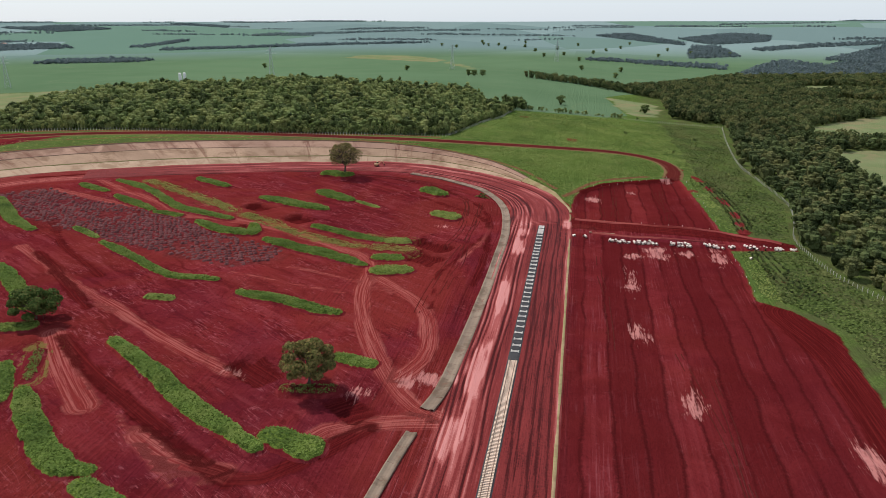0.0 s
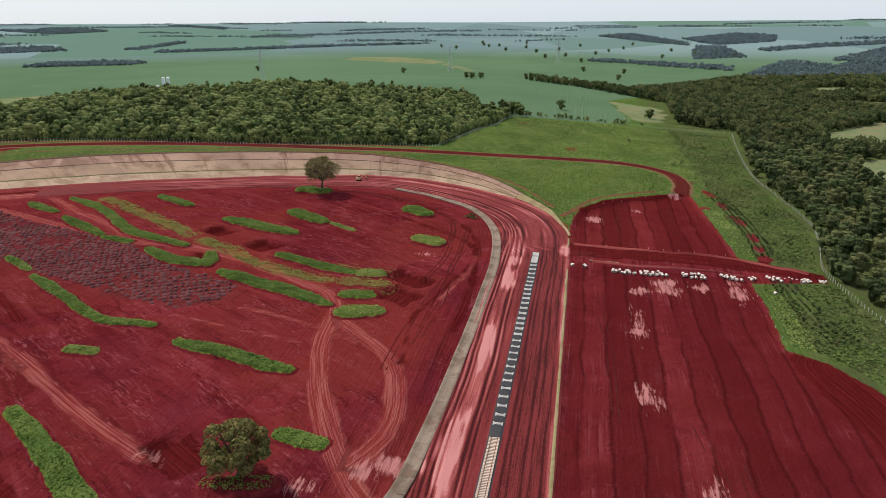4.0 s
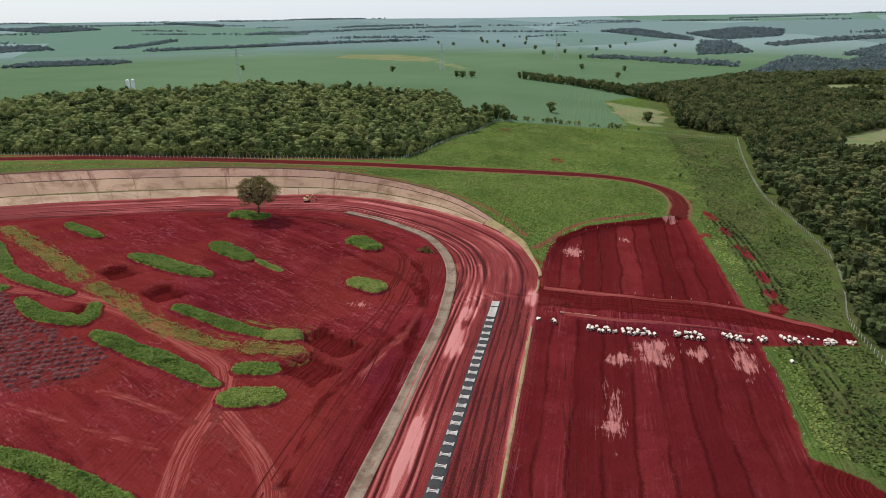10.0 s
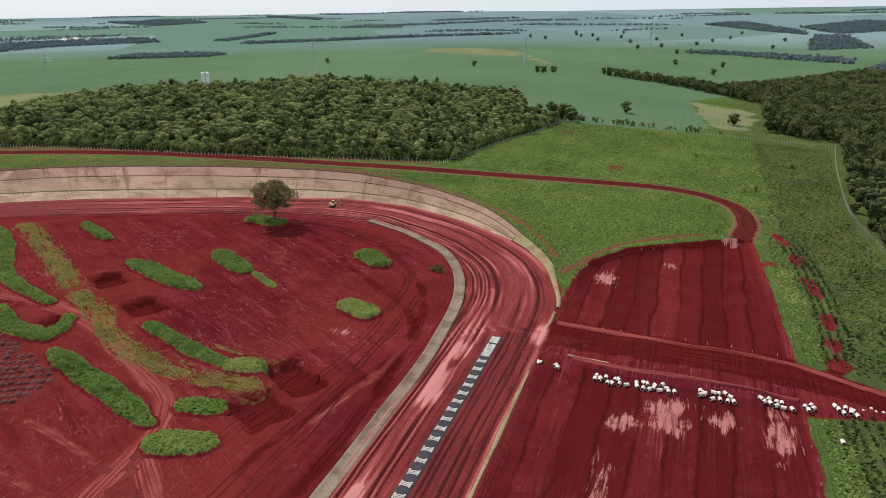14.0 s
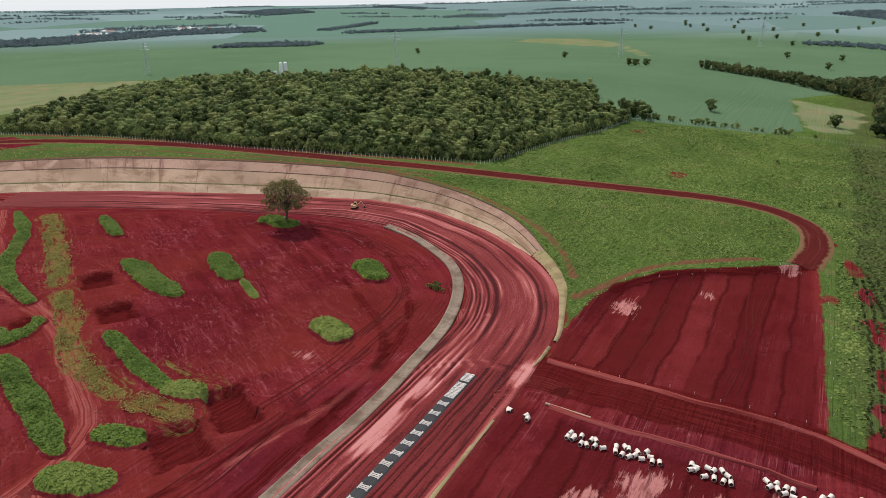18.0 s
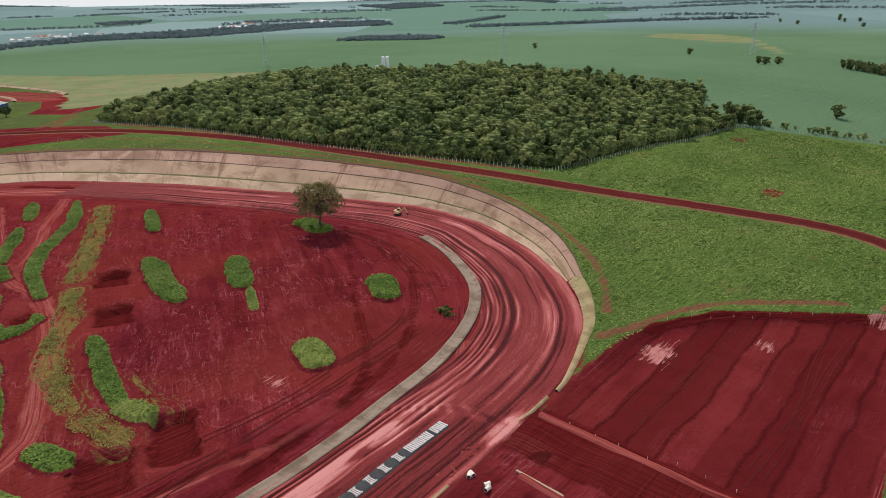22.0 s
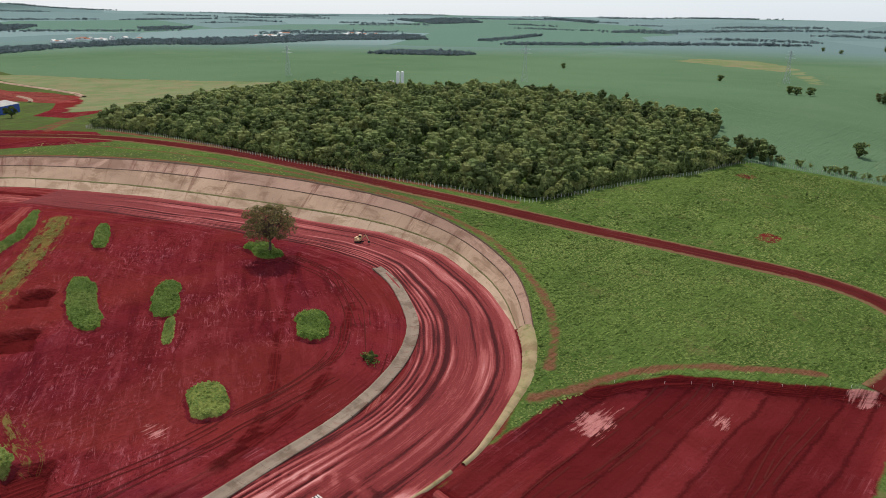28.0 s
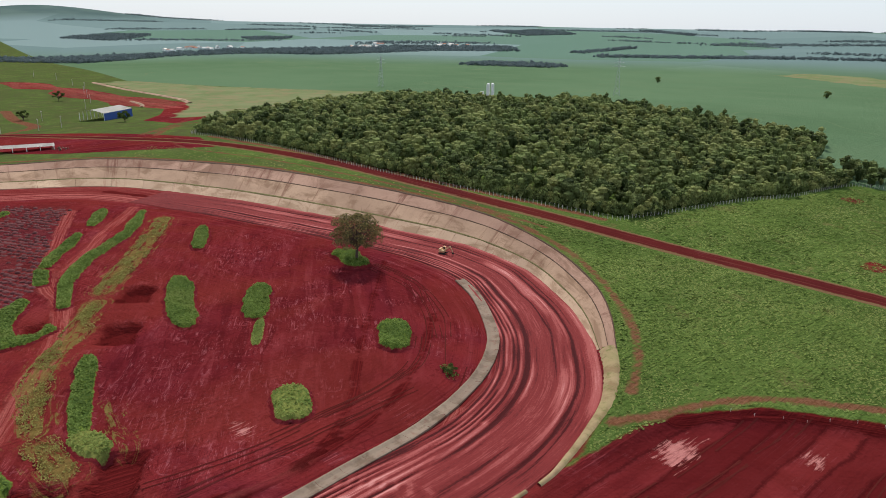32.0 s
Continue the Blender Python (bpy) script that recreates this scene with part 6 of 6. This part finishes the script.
# ---- silos, pylons and sheds ----
silo = empty("silo", (-529, 882, zat(-529, 882)), 0, "tall white cylindrical silo behind the wood", "silo", "silos behind the wood")
part("tank", tube_bm(2.0, 2.0, (0, 0, 0), (0, 0, 15), 20), WHITE, silo, smooth=False)
part("cap", tube_bm(2.1, 0.3, (0, 0, 15), (0, 0, 16.2), 20), WHITE, silo, "white conical cap")
copy_thing(silo, pose(-523.5, 884, zat(-523.5, 884)))
part_small = empty("small_silo", (-537, 880, zat(-537, 880)), 0, "squat white tank beside two silos", "silo")
part("tank", tube_bm(2.2, 2.2, (0, 0, 0), (0, 0, 6), 16), WHITE, part_small)


def pylon(x, y, high=48.0, turn=0.0):
    p = empty("pylon", (x, y, zat(x, y)), turn, "grey steel lattice power pylon in the crop fields", "pylon", "power pylons")
    def half(h):
        return 3.6 * (1 - h / high) ** 1.3 + 0.55
    for sx in (-1, 1):
        for sy in (-1, 1):
            legs = [tube_bm(0.16, 0.14, (sx * half(a), sy * half(a), a), (sx * half(b), sy * half(b), b), 5) for a, b in zip((0, 12, 24, 36), (12, 24, 36, high))]
            part("leg", join_bm(*legs), GALV, p)
    br = []
    for k in range(8):
        a, b = high * k / 8, high * (k + 1) / 8
        for s in (-1, 1):
            br += [tube_bm(0.09, 0.09, (-half(a), s * half(a), a), (half(b), s * half(b), b), 4), tube_bm(0.09, 0.09, (half(a), s * half(a), a), (-half(b), s * half(b), b), 4),
                   tube_bm(0.09, 0.09, (s * half(a), -half(a), a), (s * half(b), half(b), b), 4)]
    part("bracing", join_bm(*br), GALV, p)
    for h, w in ((high * 0.78, 8.5), (high * 0.88, 6.5), (high * 0.97, 4.5)):
        part("cross_arm", join_bm(tube_bm(0.2, 0.1, (0, 0, h), (w, 0, h + 0.4), 5), tube_bm(0.2, 0.1, (0, 0, h), (-w, 0, h + 0.4), 5),
                                  tube_bm(0.12, 0.08, (0, 0, h + 2), (w, 0, h + 0.4), 4), tube_bm(0.12, 0.08, (0, 0, h + 2), (-w, 0, h + 0.4), 4)), GALV, p)


for x, y in ((-892, 988), (-489, 1083), (-266, 1460), (-69, 1778)):
    pylon(x, y, 48, 35)


def shed(name, at, turn, length, wide, high, label, wall=None, bays=8):
    s = empty(name, (*at, zat(*at)), turn, label, "shed")
    for sx in (-1, 1):
        for k in range(bays + 1):
            part("post", box_bm(0.45, 0.45, high, (sx * wide / 2, -length / 2 + length * k / bays, 0)), WHITE, s)
    for sx in (-1, 1):
        bm = bmesh.new()
        a = [bm.verts.new(c) for c in ((sx * (wide / 2 + 0.8), -length / 2 - 0.6, high), (sx * (wide / 2 + 0.8), length / 2 + 0.6, high), (0, length / 2 + 0.6, high + wide * 0.11), (0, -length / 2 - 0.6, high + wide * 0.11))]
        bm.faces.new(a if sx > 0 else a[::-1])
        bmesh.ops.solidify(bm, geom=bm.faces[:], thickness=0.2)
        part("roof", bm, ROOFING, s, "pale sheet roof slope")
    if wall:
        part("wall", box_bm(0.25, length, high - 0.4, (wide / 2 + 0.35, 0, 0.2)), wall, s, "blue sheet wall")
    return s


ribbon("cut_bank", [(-1228, 632), (-1100, 640), (-990, 652), (-900, 655), (-848, 645)], 8, CONC_MID, 0.6, 4, 0.8, "pale curved cut bank in the far earthworks", "earth bank")
ribbon("cut_bank", [(-915, 592), (-870, 590), (-835, 578)], 6, CONC_MID, 0.6, 4, 0.8, "short pale cut bank in the far earthworks", "earth bank")
pole = None
for x, y in [(-643, 392), (-641, 422), (-658, 445), (-759, 450), (-860, 520), (-930, 545), (-1000, 560), (-1060, 572), (-1127, 591), (-1200, 592), (-1312, 595), (-1394, 577)]:
    if pole is None:
        pole = empty("utility_pole", (x, y, zat(x, y)), 0, "tall pale concrete utility pole by the earthworks", "pole", "utility poles by the earthworks")
        part("shaft", tube_bm(0.3, 0.18, (0, 0, -0.2), (0, 0, 11), 8), POST, pole)
        part("cross_arm", box_bm(2.4, 0.2, 0.2, (0, 0, 10.2)), POST, pole)
    else:
        copy_thing(pole, pose(x, y, zat(x, y), 0, 0, 20))
shed("open_shed", (-728, 506), 40, 50, 28, 9, "long steel shed with a pale roof and one blue side wall", BLUE)
shed("long_shed", (-484, 368), -10, 60, 12, 3.6, "long low open shed with a pale roof", None, 7)
single_tree((-655, 502), 12, 7.5, 10, 900, 0.7, LEAF_BUSH, "dark round tree beside a blue shed", 15, 0.5, 0.2)
single_tree((-783, 437), 12, 8, 10, 900, 0.7, LEAF_BUSH, "dark spreading tree in a pasture", 16, 0.5, 0.2)
single_tree((-973, 517), 15, 9, 10, 900, 0.8, LEAF_BUSH, "dark spreading tree by the earthworks", 17, 0.5, 0.2)


# ---- the far village ----
def house(x, y, turn, sx, sy, h, roof):
    e = empty("house", (x, y, zat(x, y)), turn, "small distant house with pale walls", "house", "houses of the far village")
    part("wall", box_bm(sx, sy, h), WHITE, e)
    bm = bmesh.new()
    v = [bm.verts.new(c) for c in ((-sx / 2 - 0.5, -sy / 2 - 0.5, h), (sx / 2 + 0.5, -sy / 2 - 0.5, h), (sx / 2 + 0.5, sy / 2 + 0.5, h), (-sx / 2 - 0.5, sy / 2 + 0.5, h), (-sx / 2 - 0.5, 0, h + sy * 0.25), (sx / 2 + 0.5, 0, h + sy * 0.25))]
    for q in ((0, 1, 5, 4), (2, 3, 4, 5), (1, 2, 5), (3, 0, 4), (3, 2, 1, 0)):
        bm.faces.new([v[k] for k in q])
    part("roof", bm, roof, e)


TILE = mat_plain("clay_tile", (0.36, 0.16, 0.10), 0.9)
hr = np.random.default_rng(31)
for k in range(34):
    cx, cy = [(-2150, 1180), (-1980, 1720), (-1900, 2010), (-2120, 1260)][k % 4]
    house(cx + hr.normal() * 45, cy + hr.normal() * 60, hr.uniform(0, 180), hr.uniform(9, 26), hr.uniform(8, 13), hr.uniform(3.5, 6), ROOFING if k % 3 else TILE)


# ---- small things on the site ----
stake = None
srng = np.random.default_rng(44)
STAKE_ROWS = [((2, 445), (62, 503), 12), ((72, 500), (75, 378), 12), ((73, 340), (73, 285), 7), ((4, 378), (72, 376), 10)]
for a, b, count in STAKE_ROWS:
    for k in range(count):
        f = (k + 0.5) / count
        x, y = a[0] + (b[0] - a[0]) * f + srng.uniform(-0.6, 0.6), a[1] + (b[1] - a[1]) * f + srng.uniform(-1.5, 1.5)
        if stake is None:
            stake = empty("survey_stake", (x, y, zat(x, y) - 0.1), 0, "short pale wooden survey stake in red earth", "stake", "survey stakes round the field")
            part("shaft", box_bm(0.10, 0.10, 0.8, taper=0.8), POST, stake)
            part("painted_tip", box_bm(0.12, 0.12, 0.22, (0, 0, 0.75), 0.02), WHITE, stake, "white painted tip")
        else:
            copy_thing(stake, pose(x, y, zat(x, y) - 0.1, srng.uniform(-6, 6), srng.uniform(-6, 6), srng.uniform(0, 90)))


def rubble(x, y, rx, ry, count, size, label, mat, seed):
    """A loose heap of broken pieces."""
    r = np.random.default_rng(seed)
    e = empty("rubble_heap", (x, y, zat(x, y)), 0, label, "rubble")
    for k in range(count):
        px, py = r.normal() * rx * 0.5, r.normal() * ry * 0.5
        sx = size * r.uniform(0.5, 1.5)
        bm = box_bm(sx, sx * r.uniform(0.5, 1), sx * r.uniform(0.3, 0.7), (0, 0, 0), 0.06 * sx, r.uniform(0.6, 1))
        ob = part("block", bm, mat, e)
        ob.matrix_basis = pose(px, py, zat(x + px, y + py) - zat(x, y) - 0.05, r.uniform(-15, 15), r.uniform(-15, 15), r.uniform(0, 180))


rubble(-5.5, 349, 3, 9, 46, 0.7, "loose heap of pale broken rubble beside the track", PATH, 5)
rubble(98, 351, 9, 1.6, 22, 1.0, "line of pale broken slabs at the end of the trench", PIPE, 6)
rubble(-94, 470, 12, 2, 26, 0.6, "scattered pale stones on the muddy bed", PATH, 7)
rubble(-470, 400, 10, 5, 24, 1.2, "dark heap of scrap beside the long shed", STEEL, 8)
beam = part("concrete_beam", box_bm(13, 0.6, 0.5, bevel=0.06), CONC_MID)
beam.matrix_basis = pose(13, 352.5, zat(13, 353), 0, 0, -6)
tagged(beam, "long pale concrete beam lying at the trench edge", "beam")
